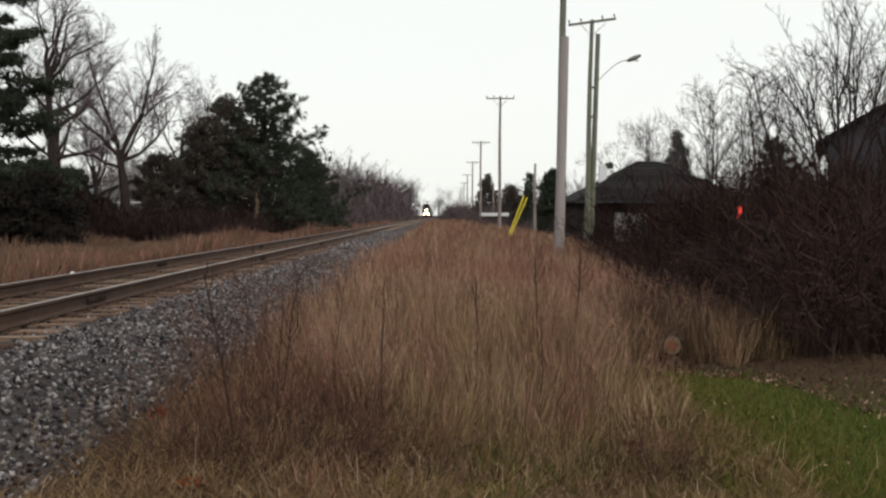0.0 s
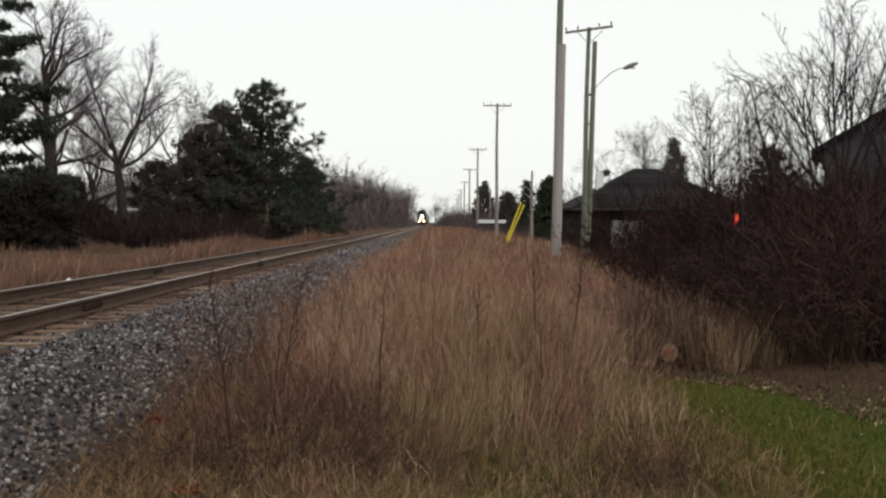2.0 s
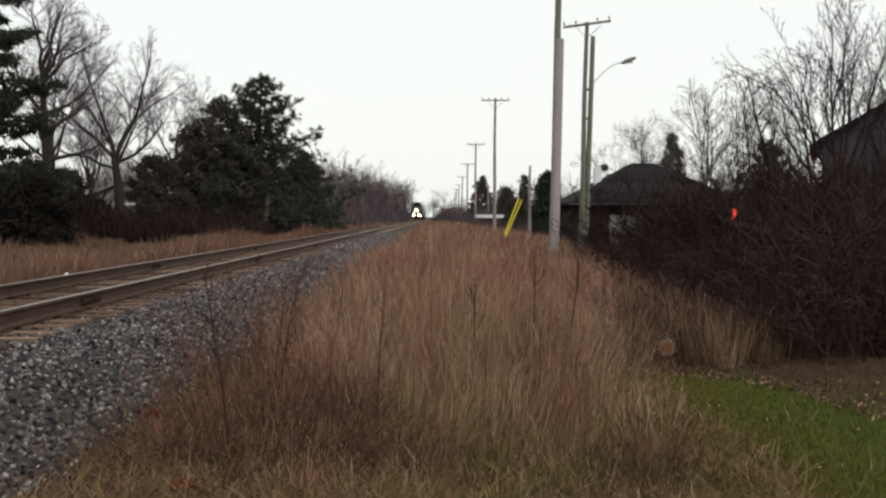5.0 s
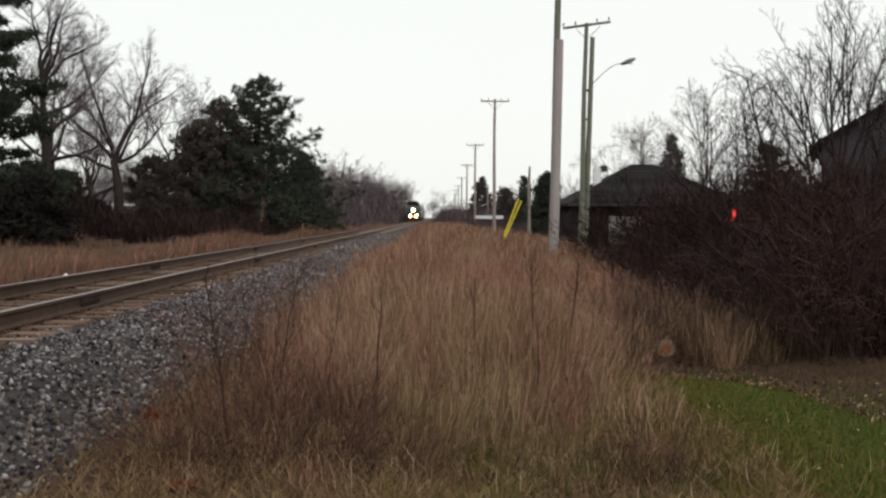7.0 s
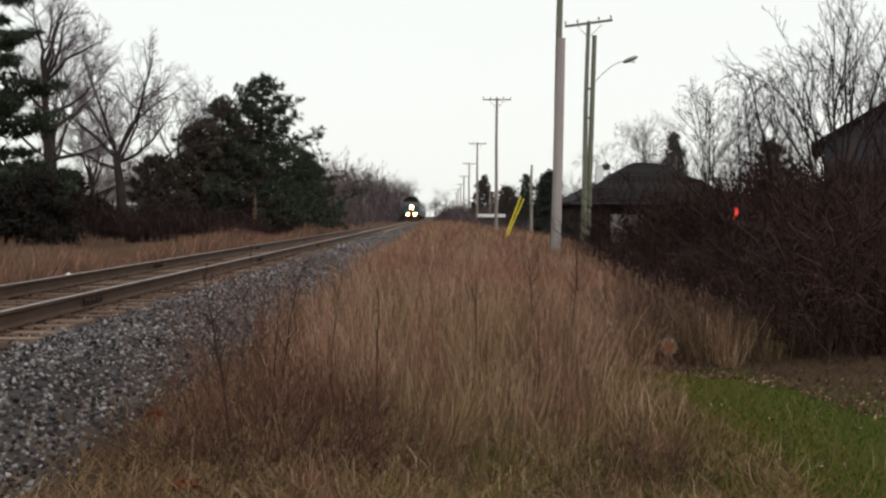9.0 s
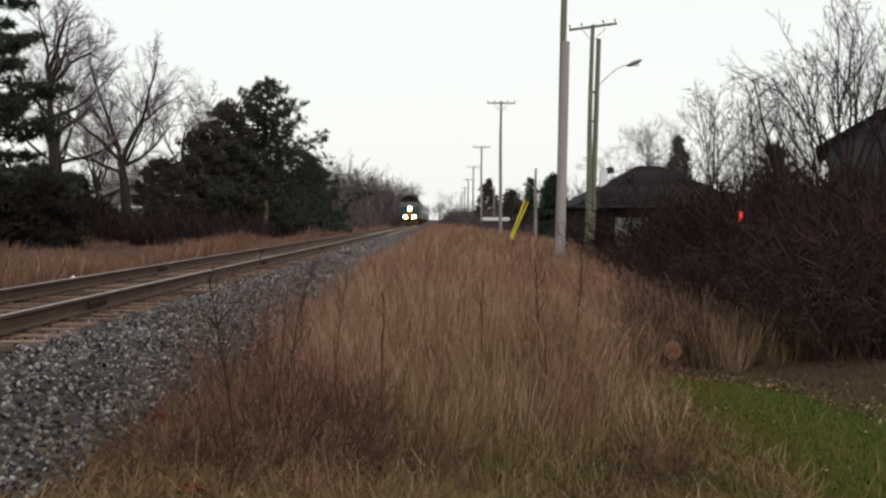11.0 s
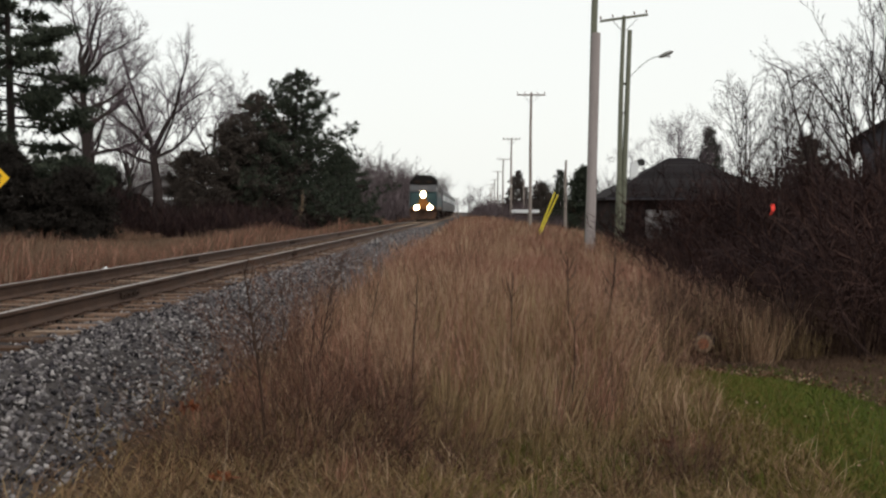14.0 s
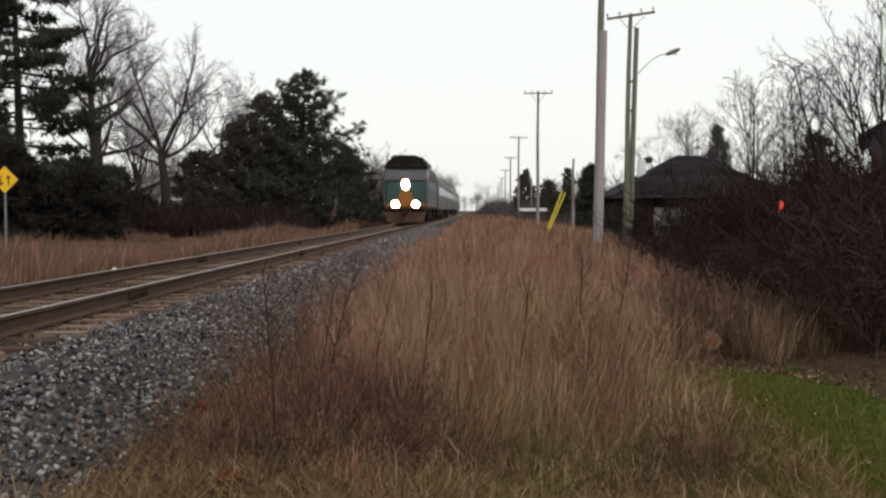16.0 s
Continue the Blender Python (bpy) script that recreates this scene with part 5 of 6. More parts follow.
# ---- houses ----
def hip_house():
    t = thing("house", "low dark house with hipped shingle roof", "house")
    x0, x1, y0, y1, e = 8.3, 17.2, 62, 72, 2.35
    w = part("wall", boxed(x0, x1, y0, y1, -0.05, e), M["siding"], t)
    for k in range(11):
        part("clapboard", boxed(x0 - 0.02, x1 + 0.02, y0 - 0.025, y0 - 0.004, 0.1 + k * 0.2, 0.285 + k * 0.2), M["siding"], w)
    bm = bmesh.new()
    o, rz = 0.6, 4.85
    c = [(x0 - o, y0 - o, e), (x1 + o, y0 - o, e), (x1 + o, y1 + o, e), (x0 - o, y1 + o, e), (12.2, 67, rz), (13.6, 67, rz)]
    c += [(a, b, e - 0.14) for a, b, _ in c[:4]]
    v = [bm.verts.new(p) for p in c]
    for f in ((0, 1, 5, 4), (1, 2, 5), (2, 3, 4, 5), (3, 0, 4), (0, 6, 7, 1), (1, 7, 8, 2), (2, 8, 9, 3), (3, 9, 6, 0), (6, 9, 8, 7)):
        bm.faces.new([v[i] for i in f])
    bmesh.ops.recalc_face_normals(bm, faces=bm.faces)
    r = part("roof", bm, M["shingle"], t)
    for k in range(13):
        f0, f1 = k / 13, (k + 1) / 13
        bm = bmesh.new()
        za, zb = e + (rz - e) * f0, e + (rz - e) * f1
        ya, yb = y0 - o + (67 - y0 + o) * f0, y0 - o + (67 - y0 + o) * f1
        la, ra = x0 - o + (12.2 - x0 + o) * f0, x1 + o + (13.6 - x1 - o) * f0
        lb, rb = x0 - o + (12.2 - x0 + o) * f1, x1 + o + (13.6 - x1 - o) * f1
        q = [bm.verts.new(p) for p in ((la, ya - 0.02, za + 0.02), (ra, ya - 0.02, za + 0.02), (rb, yb, zb + 0.012), (lb, yb, zb + 0.012), (la, ya - 0.02, za), (ra, ya - 0.02, za))]
        bm.faces.new((q[0], q[1], q[2], q[3]))
        bm.faces.new((q[4], q[5], q[1], q[0]))
        part("shingle_course", bm, M["shingle"], r)
    part("gutter", boxed(x0 - o - 0.05, x1 + o, y0 - o - 0.1, y0 - o - 0.01, e - 0.16, e - 0.02, 0.02), M["greysiding"], t, "grey metal gutter")
    d = part("garage_door", boxed(10.0, 11.9, y0 - 0.09, y0 - 0.03, 0.0, 1.62), M["palesiding"], t, "pale grey panelled garage door")
    for k in range(4):
        part("panel", boxed(10.06, 11.84, y0 - 0.115, y0 - 0.092, 0.06 + k * 0.39, 0.40 + k * 0.39, 0.01), M["palesiding"], d)
    ch = part("chimney", boxed(9.75, 10.2, 66.0, 66.5, 3.0, 4.55, 0.02), M["white"], t, "white chimney with dark cowl")
    part("cowl", boxed(10.12, 10.6, 66.0, 66.3, 4.35, 4.72, 0.05), M["black"], ch)


def grey_house():
    """Its front left corner is at the origin; it stands askew to the line."""
    t = thing("house", "grey clapboard house half hidden by saplings", "house", m=pose(15.1, 42, 0, 0, 0, -20))
    w = part("wall", prism(bmesh.new(), [(0, -0.05), (9.2, -0.05), (9.2, 4.4), (4.6, 7.1), (0, 4.4)], 0, 9), M["greysiding"], t)
    for k in range(21):
        part("clapboard", boxed(-0.02, 9.22, -0.03, -0.004, 0.15 + k * 0.2, 0.33 + k * 0.2), M["greysiding"], w)
    for ex in (-0.5, 9.7):
        part("roof", prism(bmesh.new(), [(4.6, 7.12), (ex, 4.13), (ex, 4.31), (4.6, 7.3)], -0.5, 9.5), M["shingle"], t)
    for x, z in ((2.2, 2.6), (5.4, 2.6)):
        wn = part("window", boxed(x, x + 1.0, -0.07, -0.035, z, z + 1.3), M["greysiding"], t)
        part("pane", boxed(x + 0.08, x + 0.92, -0.085, -0.072, z + 0.08, z + 1.22), M["glass"], wn)


def pale_house():
    t = thing("house", "pale gabled house behind the trees", "house")
    x0, x1, y0, y1, mx = -32.5, -23.5, 97, 107, -27.6
    part("wall", prism(bmesh.new(), [(x0, -0.05), (x1, -0.05), (x1, 2.7), (mx, 4.7), (x0, 2.7)], y0, y1), M["palesiding"], t)
    for ex, s in ((x0 - 0.6, -1), (x1 + 0.6, 1)):
        bm = prism(bmesh.new(), [(mx, 4.72), (ex, 2.46), (ex, 2.68), (mx, 4.94)], y0 - 0.6, y1 + 0.6)
        part("roof", bm, M["palesiding"], t)
    part("eave_band", boxed(x0, x1, y0 - 0.06, y0 - 0.004, 2.55, 2.7), M["white"], t)
    wn = part("window", boxed(-30.5, -29.3, y0 - 0.07, y0 - 0.005, 0.9, 2.1), M["white"], t)
    part("pane", boxed(-30.4, -29.4, y0 - 0.085, y0 - 0.072, 1.0, 2.0), M["glass"], wn)


def trailer():
    t = thing("trailer", "white box trailer parked by the road", "trailer")
    x0, x1, y0, y1 = 4.6, 7.6, 119, 121.2
    b = part("body", boxed(x0, x1, y0, y1, 1.38, 1.76, 0.05), M["white"], t)
    part("chassis", boxed(x0 + 0.05, x1 - 0.05, y0 + 0.05, y1 - 0.05, 0.5, 1.38, 0.03), M["under"], t)
    for k in range(9):
        part("rib", boxed(x0 + 0.2 + k * 0.33, x0 + 0.23 + k * 0.33, y0 - 0.015, y0 - 0.001, 1.42, 1.72), M["white"], b)
    for x in (x0 + 1.0, x0 + 2.0):
        part("wheel", rodded((x, y0 + 0.05, 0.38), (x, y0 + 0.3, 0.38), 0.36, None, 16), M["black"], t)


# ---- small things ----
def road_sign():
    t = thing("road_sign", "yellow diamond warning sign on a thin post", "road sign", m=pose(-15.1, 34, 0.08))
    part("post", boxed(-0.035, 0.035, -0.02, 0.02, -0.1, 2.5, 0.006), M["galv"], t, "grey steel post")
    f = part("plate", boxed(-0.31, 0.31, -0.03, -0.022, -0.31, 0.31, 0.003), M["signyellow"], t, m=pose(0, 0, 2.46, 0, 45, 0))
    part("edge", boxed(-0.325, 0.325, -0.021, -0.015, -0.325, 0.325), M["black"], f)
    a = bmesh.new()
    for x, up in ((0.12, True), (-0.12, False)):
        rod(a, (x, -0.034, -0.17), (x, -0.034, 0.12), 0.018, None, 6)
        z = 0.12 if up else -0.17
        rod(a, (x - 0.07, -0.034, z - (0.08 if up else -0.08)), (x, -0.034, z), 0.018, None, 6)
        rod(a, (x + 0.07, -0.034, z - (0.08 if up else -0.08)), (x, -0.034, z), 0.018, None, 6)
    part("arrows", a, M["black"], t, "black arrow marks", m=pose(0, 0, 2.46))


def log_end():
    rng = np.random.default_rng(77)
    bm = rodded((0, 0.5, 0), (0, 0, 0), 0.098, 0.085, 18)
    for v in bm.verts:
        v.co.x *= 1.15
        v.co += Vector(rng.normal(0, 0.005, 3))
    t = thing("cut_log", "short sawn log with orange cut end in dry grass", "log", m=pose(2.43, 11.25, 0.13, 0, 0, -14))
    part("bark", bm, M["bark"], t)
    part("cut_face", rodded((0, 0.001, 0), (0, -0.006, 0), 0.062, 0.056, 9), M["cutwood"], t, "fresh orange-brown sawn face")
    ring = rodded((0, 0.003, 0), (0, -0.004, 0), 0.098, 0.09, 11)
    part("sapwood", ring, M["quill"], t)


def litter():
    rng = np.random.default_rng(78)
    v = np.array([(0, -1, 0), (0.55, 0, 0.18), (0, 1, 0), (-0.55, 0, 0.18), (0, 0, -0.05)], float)
    tr = np.array([(0, 1, 4), (1, 2, 4), (2, 3, 4), (3, 0, 4)])
    s = Soup()
    n = 1500
    x = 2.0 + 5 * rng.random(n) ** 1.3
    y = lawn_top(x) - 0.2 + np.abs(rng.normal(0, 0.42, n)) * np.where(x > 3, 2.2, 1.0)
    p = np.stack([x, y, ground_z(x, y) + 0.03 + 0.02 * rng.random(n)], -1)
    s.add(*stamp((v, tr), p, turns(rng, n), rng.uniform(0.010, 0.024, n)))
    n = 110
    x, y = rng.uniform(1.8, 5.5, n), rng.uniform(5, 10.5, n)
    p = np.stack([x, y, ground_z(x, y) + 0.05], -1)
    s.add(*stamp((v, tr), p, turns(rng, n), rng.uniform(0.010, 0.02, n)))
    tagged(new("fallen_leaves", s.mesh("fallen_leaves", M["leaf"])), "pale brown fallen leaves along the lawn edge", "leaves", kind="stuff")
    for k, (x, y, r) in enumerate(((1.20, 6.65, 0.06), (-1.26, 5.45, 0.06), (-1.9, 7.2, 0.06))):
        s = Soup()
        n = 15
        p = rng.normal(0, r * 0.4, (n, 3)) * np.array([1.2, 1, 0.5]) + np.array([0, 0, 0.04])
        s.add(*stamp((v, tr), p, turns(rng, n), rng.uniform(0.025, 0.045, n)))
        o = tagged(new("rusty_leaves", s.mesh("rusty_leaves", M["rust_leaf"])), "small heap of rusty orange dead leaves", "leaves", kind="stuff")
        o.matrix_basis = pose(x, y, float(ground_z(x, y)) + 0.03)


def pale_rock():
    s = Soup()
    s.add(*rock_proto(np.random.default_rng(91)))
    o = tagged(new("rock", s.mesh("rock", M["white"])), "pale rock lying beside the far rail", "rock")
    o.matrix_basis = pose(-7.3, 21.4, float(bed_z(-7.3)) + 0.05, 0, 0, 40) @ Matrix.Scale(0.09, 4)


def red_rag():
    rng = np.random.default_rng(79)
    s = Soup()
    n = 7
    u = np.linspace(0, 1, n)
    a = np.stack([0.02 * np.sin(u * 5) - 0.06, 0.03 * np.cos(u * 4), -0.22 * u], -1)
    b = a + np.stack([0.085 - 0.03 * u, 0.02 * np.sin(u * 7), 0.03 * u], -1)
    v = np.concatenate([a, b, a + [0, 0.012, 0], b + [0, 0.012, 0]])
    i = np.arange(n - 1)
    q = np.concatenate([np.stack([i, i + 1, i + n + 1, i + n], -1), np.stack([i + 2 * n, i + 3 * n, i + 3 * n + 1, i + 2 * n + 1], -1)])
    s.add(v, quads=q)
    t = tagged(new("red_rag", s.mesh("red_rag", M["red"])), "bright red cloth strip tied to a sapling", "rag")
    t.matrix_basis = pose(5.58, 20.0, 1.66)
    stake = tagged(new("stake"), "thin dark wooden stake among the shrubs", "stake")
    stake.matrix_basis = pose(5.68, 20.03, 0)
    part("shaft", rodded((0, 0, -0.1), (0, 0, 1.8), 0.022, 0.016, 8), M["bark"], stake)


def track_post():
    t = thing("line_post", "dark trackside post with a short crosspiece", "post", m=pose(-9.4, 92, 0.1))
    part("shaft", rodded((0, 0, -0.1), (0, 0, 3.6), 0.06, 0.05, 8), M["bark"], t)
    part("crosspiece", boxed(-0.35, 0.35, -0.05, 0.05, 3.45, 3.65, 0.02), M["bark"], t)


# ---- the train ----
def wheelset(parent, y, r=0.5):
    for s in (-1, 1):
        w = part("wheel", rodded((s * 0.70, y, r), (s * 0.80, y, r), r, None, 20), M["under"], parent)
        part("axle_box", boxed(s * 0.86 - 0.08, s * 0.86 + 0.08, y - 0.16, y + 0.16, r - 0.15, r + 0.17, 0.03), M["under"], w)


def bogie(parent, y, half=1.4):
    b = part("bogie", boxed(-1.08, -0.82, y - half - 0.4, y + half + 0.4, 0.45, 0.85, 0.06), M["under"], parent)
    part("side_frame", boxed(0.82, 1.08, y - half - 0.4, y + half + 0.4, 0.45, 0.85, 0.06), M["under"], b)
    for q in (-half, half):
        wheelset(b, y + q)


def disc(x, y, z, r, depth=0.04):
    """A round lens that faces the line's near end."""
    return rodded((x, y + depth, z), (x, y, z), r, r * 0.92, 20)


def body_shell(bm, w, z0, z1, y0, y1, cham):
    return prism(bm, [(-w, z0), (w, z0), (w, z1 - cham), (w - cham * 0.45, z1 - cham * 0.35), (w - cham * 1.4, z1), (-w + cham * 1.4, z1), (-w + cham * 0.45, z1 - cham * 0.35), (-w, z1 - cham)], y0, y1)


def locomotive():
    """Its nose is at y = 0 and its length along +y; the rails are at z = 0."""
    t = thing("locomotive", "teal and grey diesel locomotive with three burning headlights", "locomotive")
    w, L = 1.42, 17.2
    body = part("body", body_shell(bmesh.new(), w, 1.15, 4.35, 1.1, L, 0.5), M["grey"], t, "grey upper body of the hood")
    part("lower_side", boxed(-w - 0.008, w + 0.008, 1.12, L - 0.02, 1.16, 2.5), M["teal"], body, "teal painted lower side")
    part("side_stripe", boxed(-w - 0.014, w + 0.014, 1.14, L - 0.03, 1.22, 1.36), M["trainyellow"], body, "yellow side stripe")
    # nose below the windscreens
    bm = bmesh.new()
    v = [bm.verts.new(p) for p in ((-w, 0.25, 1.15), (w, 0.25, 1.15), (w, 0.25, 2.95), (-w, 0.25, 2.95), (-w, 1.1, 1.15), (w, 1.1, 1.15), (w, 1.1, 3.0), (-w, 1.1, 3.0))]
    for f in ((0, 1, 2, 3), (1, 5, 6, 2), (4, 0, 3, 7), (3, 2, 6, 7), (0, 4, 5, 1)):
        bm.faces.new([v[i] for i in f])
    bmesh.ops.recalc_face_normals(bm, faces=bm.faces)
    bmesh.ops.bevel(bm, geom=[e for e in bm.edges if all(q.co.y < 0.3 for q in e.verts)], offset=0.15, segments=3, affect="EDGES")
    nose = part("nose", bm, M["teal"], t, "flat teal nose of the cab")
    bm = bmesh.new()
    v = [bm.verts.new(p) for p in ((-w, 0.27, 2.94), (w, 0.27, 2.94), (w - 0.04, 0.62, 3.72), (-w + 0.04, 0.62, 3.72), (-w, 1.12, 2.94), (w, 1.12, 2.94), (w - 0.04, 1.12, 3.72), (-w + 0.04, 1.12, 3.72))]
    for f in ((0, 1, 2, 3), (1, 5, 6, 2), (4, 0, 3, 7), (3, 2, 6, 7)):
        bm.faces.new([v[i] for i in f])
    bmesh.ops.recalc_face_normals(bm, faces=bm.faces)
    cab = part("cab", bm, M["grey"], t, "grey sloping cab front")
    for x0, x1 in ((-1.36, -0.42), (0.42, 1.36)):
        bm = bmesh.new()
        v = [bm.verts.new(p) for p in ((x0, 0.315, 3.06), (x1, 0.315, 3.06), (x1 - 0.02, 0.575, 3.64), (x0 + 0.02, 0.575, 3.64))]
        bm.faces.new(v)
        r = bmesh.ops.extrude_face_region(bm, geom=list(bm.faces))
        bmesh.ops.translate(bm, verts=[q for q in r["geom"] if isinstance(q, bmesh.types.BMVert)], vec=(0, -0.02, 0.008))
        bmesh.ops.recalc_face_normals(bm, faces=bm.faces)
        part("windscreen", bm, M["screen"], cab)
    bm = prism(bmesh.new(), [(-w - 0.01, 3.70), (w + 0.01, 3.70), (w, 3.92), (1.02, 4.40), (0.8, 4.48), (-0.8, 4.48), (-1.02, 4.40), (-w, 3.92)], 0.5, 3.4)
    roof = part("cab_roof", bm, M["darkroof"], t, "sooty black cab roof")
    for x in (-0.62, 0.62):
        part("number_board", boxed(x - 0.27, x + 0.27, 0.44, 0.5, 3.84, 4.06, 0.015), M["under"], roof)
    hn = bmesh.new()
    for k, x in enumerate((-0.95, -0.85, -0.75)):
        rod(hn, (x, 1.0, 4.52 + 0.05 * k), (x, 1.4, 4.52), 0.075, 0.03, 10)
        rod(hn, (x, 1.35, 4.25), (x, 1.35, 4.55), 0.03, None, 6)
    part("horn", hn, M["black"], roof)
    part("beacon", rodded((0.1, 1.4, 4.45), (0.1, 1.4, 4.66), 0.09, 0.07, 12), M["black"], roof)
    part("antenna", rodded((0.9, 1.6, 4.3), (0.9, 1.6, 4.85), 0.02, 0.01, 6), M["black"], roof)
    deck = part("hood_roof", boxed(-1.05, 1.05, 3.4, L - 0.6, 4.34, 4.62, 0.08), M["darkroof"], t, "dark roof deck with fans")
    for y in (5.5, 7.4, 9.3, 12.0, 13.6):
        part("fan", rodded((0, y, 4.6), (0, y, 4.78), 0.62, 0.58, 20), M["under"], deck)
    part("exhaust", boxed(-0.2, 0.2, 10.3, 11.1, 4.6, 4.82, 0.03), M["black"], deck)
    # grilles along the sides
    for s in (-1, 1):
        for k in range(5):
            g = part("grille", boxed(s * (w + 0.004) - 0.012, s * (w + 0.004) + 0.012, 4.2 + k * 2.3, 6.0 + k * 2.3, 3.0, 3.75), M["under"], body)
            for q in range(5):
                part("louvre", boxed(s * (w + 0.022) - 0.01, s * (w + 0.022) + 0.01, 4.22 + k * 2.3, 5.98 + k * 2.3, 3.06 + q * 0.14, 3.12 + q * 0.14), M["grey"], g)
        wn = part("side_window", boxed(s * (w + 0.005) - 0.01, s * (w + 0.005) + 0.01, 1.35, 2.25, 3.02, 3.62), M["glass"], t)
        part("door", boxed(s * (w + 0.012) - 0.01, s * (w + 0.012) + 0.01, 2.5, 3.15, 1.5, 3.6, 0.008), M["grey"], t)
        part("handrail", rodded((s * (w + 0.05), 2.42, 1.4), (s * (w + 0.05), 2.42, 3.2), 0.02, None, 6), M["galv"], t)
    # nose door, lights, anticlimber, pilot
    part("nose_door", boxed(-0.36, 0.36, 0.225, 0.26, 1.3, 2.3, 0.02), M["teal"], nose)
    box_l = part("headlight_box", boxed(-0.27, 0.27, 0.16, 0.3, 2.22, 3.02, 0.05), M["trainyellow"], nose, "yellow twin headlight casing")
    # discs wider than the true lenses; the glare is put into their size
    for z in (2.54, 2.74):
        part("lens", disc(0, 0.12 + 0.01 * (z > 2.6), z, 0.25), M["lampglass"], box_l, "burning headlight")
    for x in (-0.68, 0.68):
        d = part("ditch_light", rodded((x, 0.2, 1.32), (x, 0.02, 1.32), 0.24, 0.27, 18), M["black"], t)
        # drawn oversize as well, to include the ditch light's glare
        part("lens", disc(x, -0.02, 1.32, 0.26), M["lampglass"], d, "burning ditch light")
    part("yellow_panel", prism(bmesh.new(), [(-0.62, 1.42), (0.62, 1.42), (0.36, 2.2), (-0.36, 2.2)], 0.215, 0.255), M["trainyellow"], nose, "grimy yellow panel on the nose")
    # anticlimber and pilot below take the ditch lights' glow as base colour
    part("anticlimber", boxed(-1.45, 1.45, -0.02, 0.4, 0.98, 1.14, 0.04), M["lit_pilot"], t)
    # band of orange paint that also stands for glow between the lamps
    part("warning_band", boxed(-1.30, 1.30, 0.212, 0.25, 1.17, 1.415, 0.01), M["trainyellow"], nose, "grimy orange band, paint and ditch-light glow in one colour")
    part("bell", rodded((0.45, 0.9, 4.44), (0.45, 0.9, 4.62), 0.13, 0.07, 14), M["under"], roof)
    part("roof_box", boxed(-0.72, 0.72, 1.0, 2.9, 4.44, 4.64, 0.04), M["darkroof"], roof)
    for x in (-0.9, 0.9):
        part("wiper", rodded((x, 0.28, 3.04), (x * 0.75, 0.50, 3.55), 0.012, None, 5), M["black"], cab)
    bm = bmesh.new()
    v = [bm.verts.new(p) for p in ((-1.42, 0.25, 0.95), (1.42, 0.25, 0.95), (1.2, 0.0, 0.14), (-1.2, 0.0, 0.14), (-1.42, 0.5, 0.95), (1.42, 0.5, 0.95), (1.2, 0.5, 0.14), (-1.2, 0.5, 0.14))]
    for f in ((0, 1, 2, 3), (1, 5, 6, 2), (4, 0, 3, 7), (3, 2, 6, 7), (5, 4, 7, 6)):
        bm.faces.new([v[i] for i in f])
    bmesh.ops.recalc_face_normals(bm, faces=bm.faces)
    part("pilot", bm, M["lit_pilot"], t, "orange-brown pilot plate with ditch-light glow in its colour")
    part("coupler", boxed(-0.16, 0.16, -0.45, 0.3, 0.68, 0.98, 0.05), M["under"], t)
    for x in (-0.5, 0.5):
        part("air_hose", rodded((x, -0.05, 0.85), (x * 1.1, -0.12, 0.4), 0.03, None, 8), M["black"], t)
    for s in (-1, 1):
        for k in range(3):
            part("step", boxed(s * 1.33 - 0.16, s * 1.33 + 0.16, 0.3, 0.6, 0.3 + k * 0.3, 0.33 + k * 0.3), M["under"], t)
        part("grab_iron", rodded((s * 1.44, 0.17, 1.2), (s * 1.44, 0.17, 2.7), 0.018, None, 6), M["galv"], t)
    part("frame", boxed(-1.45, 1.45, 0.4, L, 0.95, 1.16, 0.02), M["under"], t)
    part("fuel_tank", boxed(-1.3, 1.3, 6.6, 10.6, 0.3, 0.98, 0.12), M["under"], t)
    for y in (3.4, 13.8):
        bogie(t, y)
    return t


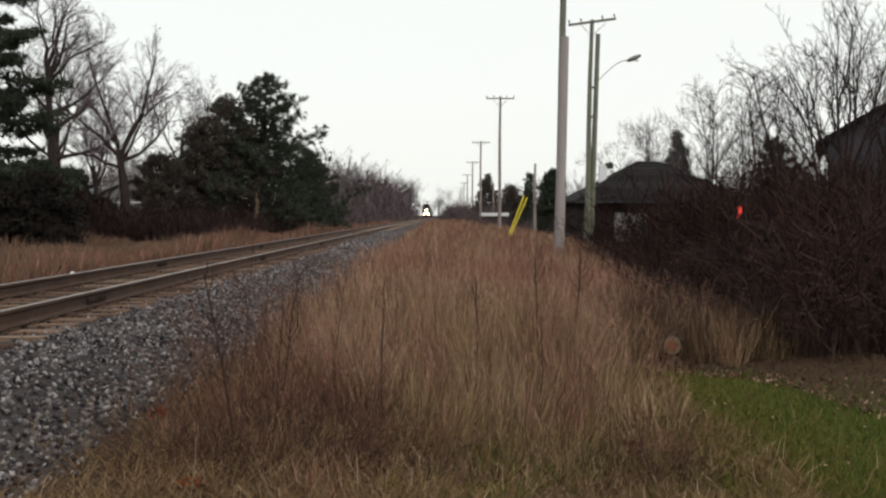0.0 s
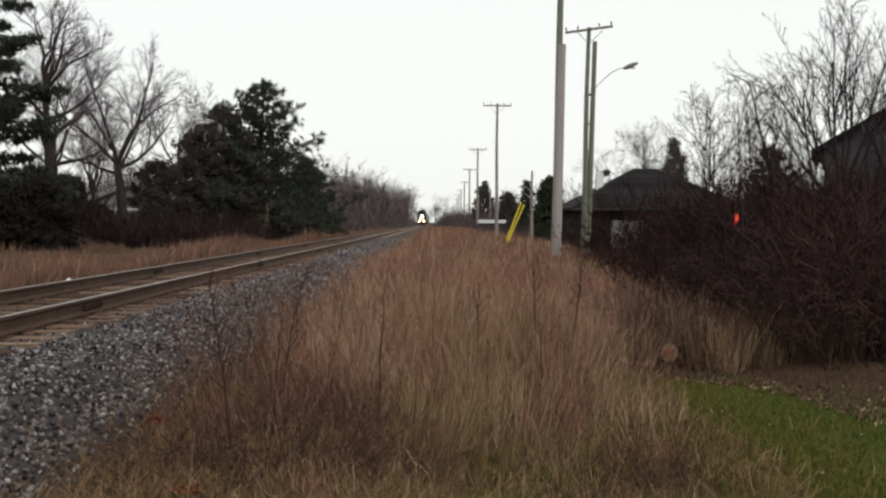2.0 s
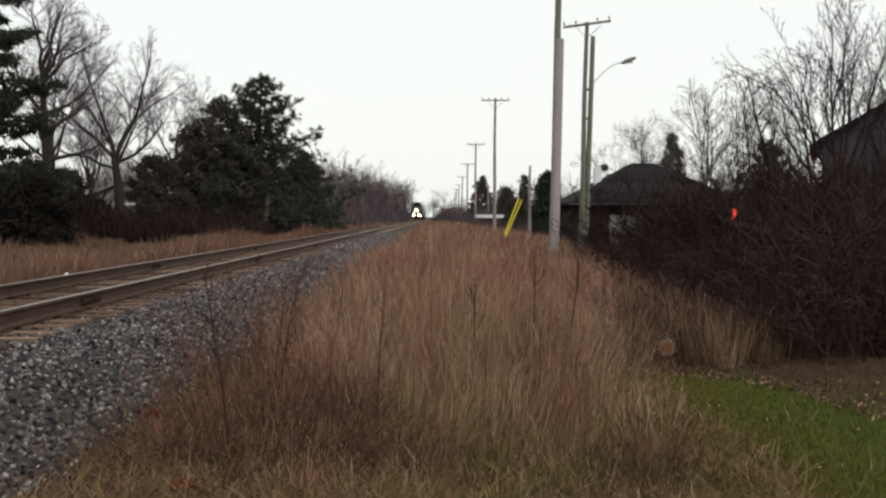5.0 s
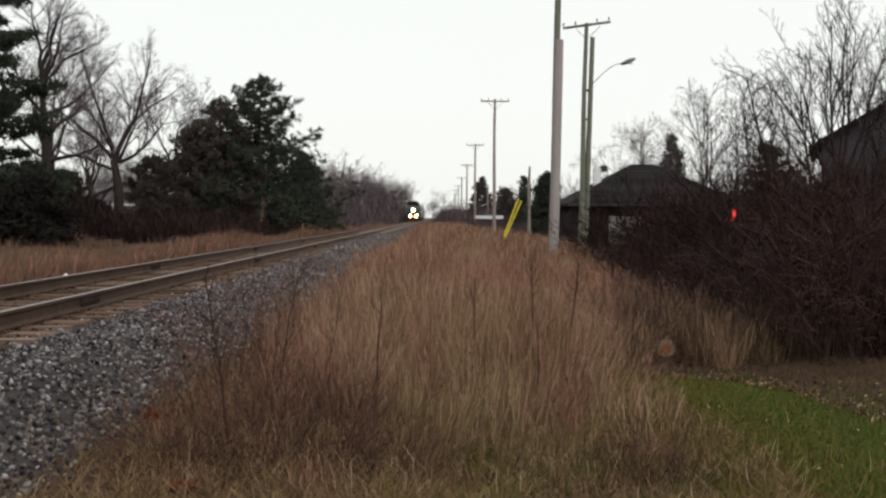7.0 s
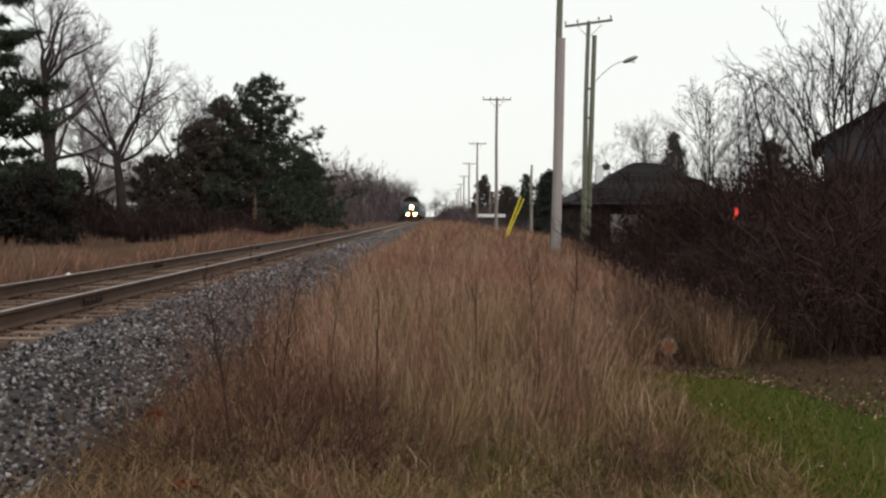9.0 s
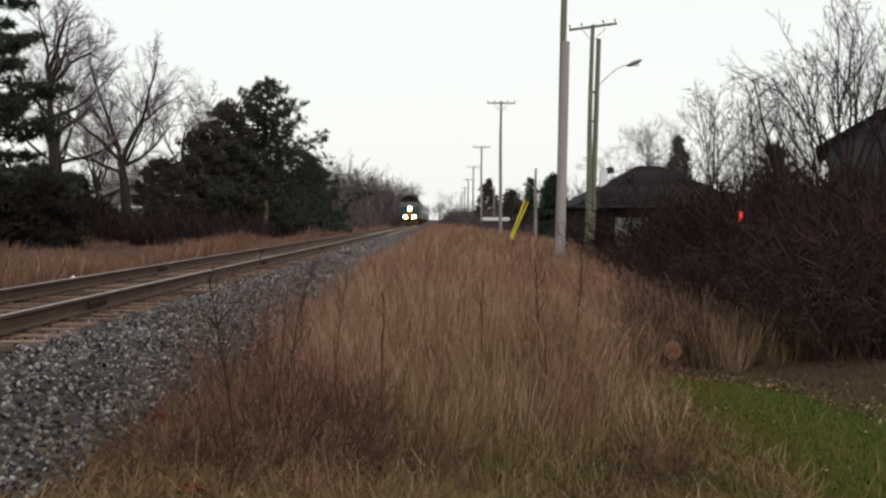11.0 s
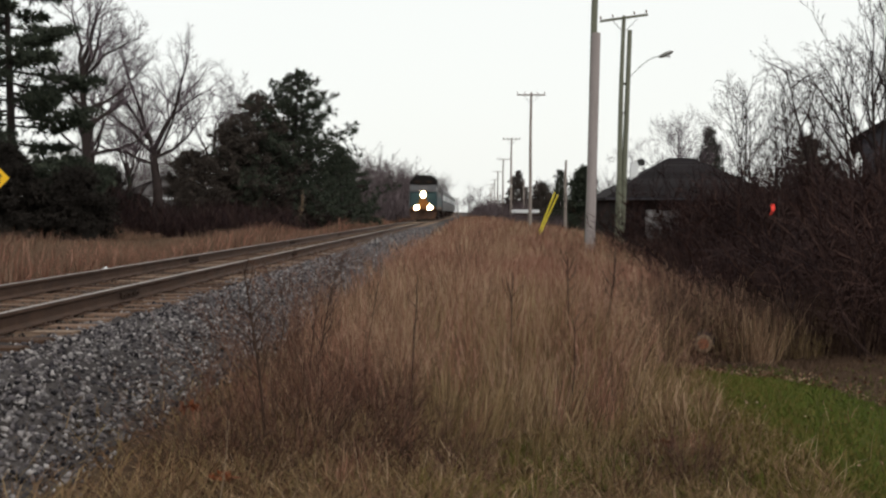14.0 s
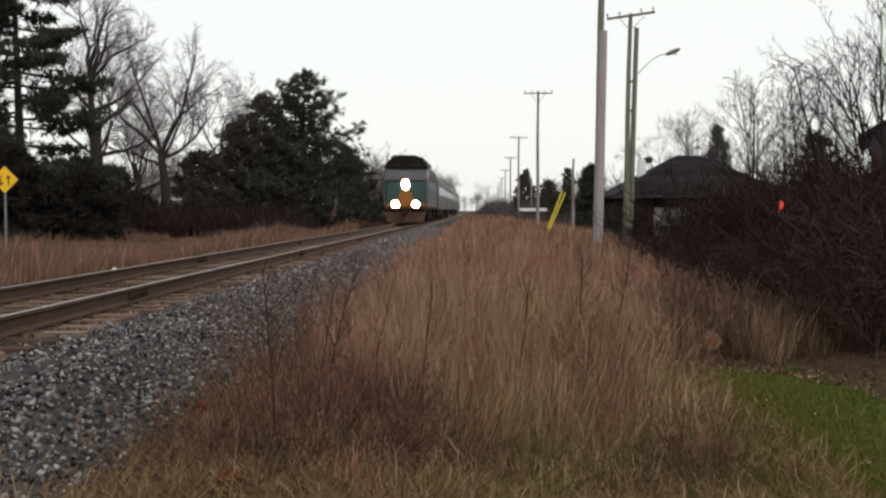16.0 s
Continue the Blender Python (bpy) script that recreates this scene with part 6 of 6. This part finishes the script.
def coach():
    t = thing("coach", "stainless steel passenger coach with dark window band", "railway coach", "coaches behind the locomotive")
    w, L = 1.52, 25.6
    b = part("body", body_shell(bmesh.new(), w, 1.0, 4.05, 0.2, L, 0.55), M["stainless"], t)
    for k in range(7):
        for s in (-1, 1):
            part("flute", boxed(s * (w + 0.006) - 0.012, s * (w + 0.006) + 0.012, 0.4, L - 0.2, 1.1 + k * 0.12, 1.16 + k * 0.12), M["stainless"], b)
    for s in (-1, 1):
        part("band", boxed(s * (w + 0.003) - 0.006, s * (w + 0.003) + 0.006, 1.5, L - 1.5, 2.1, 3.05), M["teal"], b, "teal band along the windows")
        for k in range(11):
            y = 2.3 + k * 2.0
            part("window", boxed(s * (w + 0.012) - 0.008, s * (w + 0.012) + 0.008, y, y + 1.45, 2.25, 2.95, 0.006), M["glass"], b)
        part("door", boxed(s * (w + 0.01) - 0.01, s * (w + 0.01) + 0.01, 0.5, 1.3, 1.15, 3.2), M["grey"], b)
    part("end_door", boxed(-0.45, 0.45, 0.12, 0.22, 1.1, 3.2, 0.02), M["black"], t)
    part("roof", prism(bmesh.new(), [(-1.2, 3.9), (1.2, 3.9), (0.9, 4.12), (0.4, 4.2), (-0.4, 4.2), (-0.9, 4.12)], 0.25, L - 0.05), M["galv"], t, "dull ribbed metal roof")
    part("underframe", boxed(-1.3, 1.3, 5.5, L - 5.5, 0.45, 1.0, 0.08), M["under"], t)
    for y in (2.9, L - 2.9):
        bogie(t, y, 1.3)
    return t


TRAIN = []


def train():
    TRAIN.append((locomotive(), 0.0))
    first = coach()
    TRAIN.append((first, 18.0))
    for k in range(1, 4):
        TRAIN.append((copy_thing(first, pose(0, 0, 0)), 18.0 + 26.2 * k))


# lean of the weeds in the wind, in degrees, every half second
GUST = [-0.6, -0.8, -0.6, -0.2, 3.4, 7, 8.7, 9, 5.7, 4, 4, 5, 5.5, 5.7, 2.9, 4.3, 4.1, 4, 0, 0.5, 1.5, 2, 2, 1.8, 1.1, 1.1, 1.5, 1.7, 3.7, 1.5, 8, 11, 11.3]


def motions():
    for ob, back in TRAIN:
        walk(ob, [(t, pose(TRACK - 0.06, FRONT_AT_END + SPEED * (16.0 - t) + back, RAIL_TOP + 0.004)) for t in [float(k) for k in range(17)]])
    for k, (ob, kind) in enumerate(SWAYING):
        x, y, z = ob.location
        rows = []
        for q in range(33):
            t = q * 0.5
            if kind == "plume":
                a = GUST[q]
            elif kind == "stalk":
                a = 0.5 * (GUST[q] - 2) + 0.9 * math.sin(t * 2.6 + k * 1.7)
            else:
                a = 0.28 * (GUST[q] - 3) + 0.5 * math.sin(t * 2.3 + k * 1.3)
            rows.append((t, pose(x, y, z, 0.3 * a if kind != "grass" else 0, a, 0)))
        walk(ob, rows)


ground()
lawn()
bed = track_bed()
poles()
hip_house()
grey_house()
pale_house()
left_trees()
right_trees()
undergrowth_trees()
thickets()
saplings()
shrub_bank()
tall_grass()
verge_grass()
weeds()
trailer()
road_sign()
log_end()
litter()
red_rag()
pale_rock()
track_post()
train()
railway_track()
ballast_stones(bed)
motions()
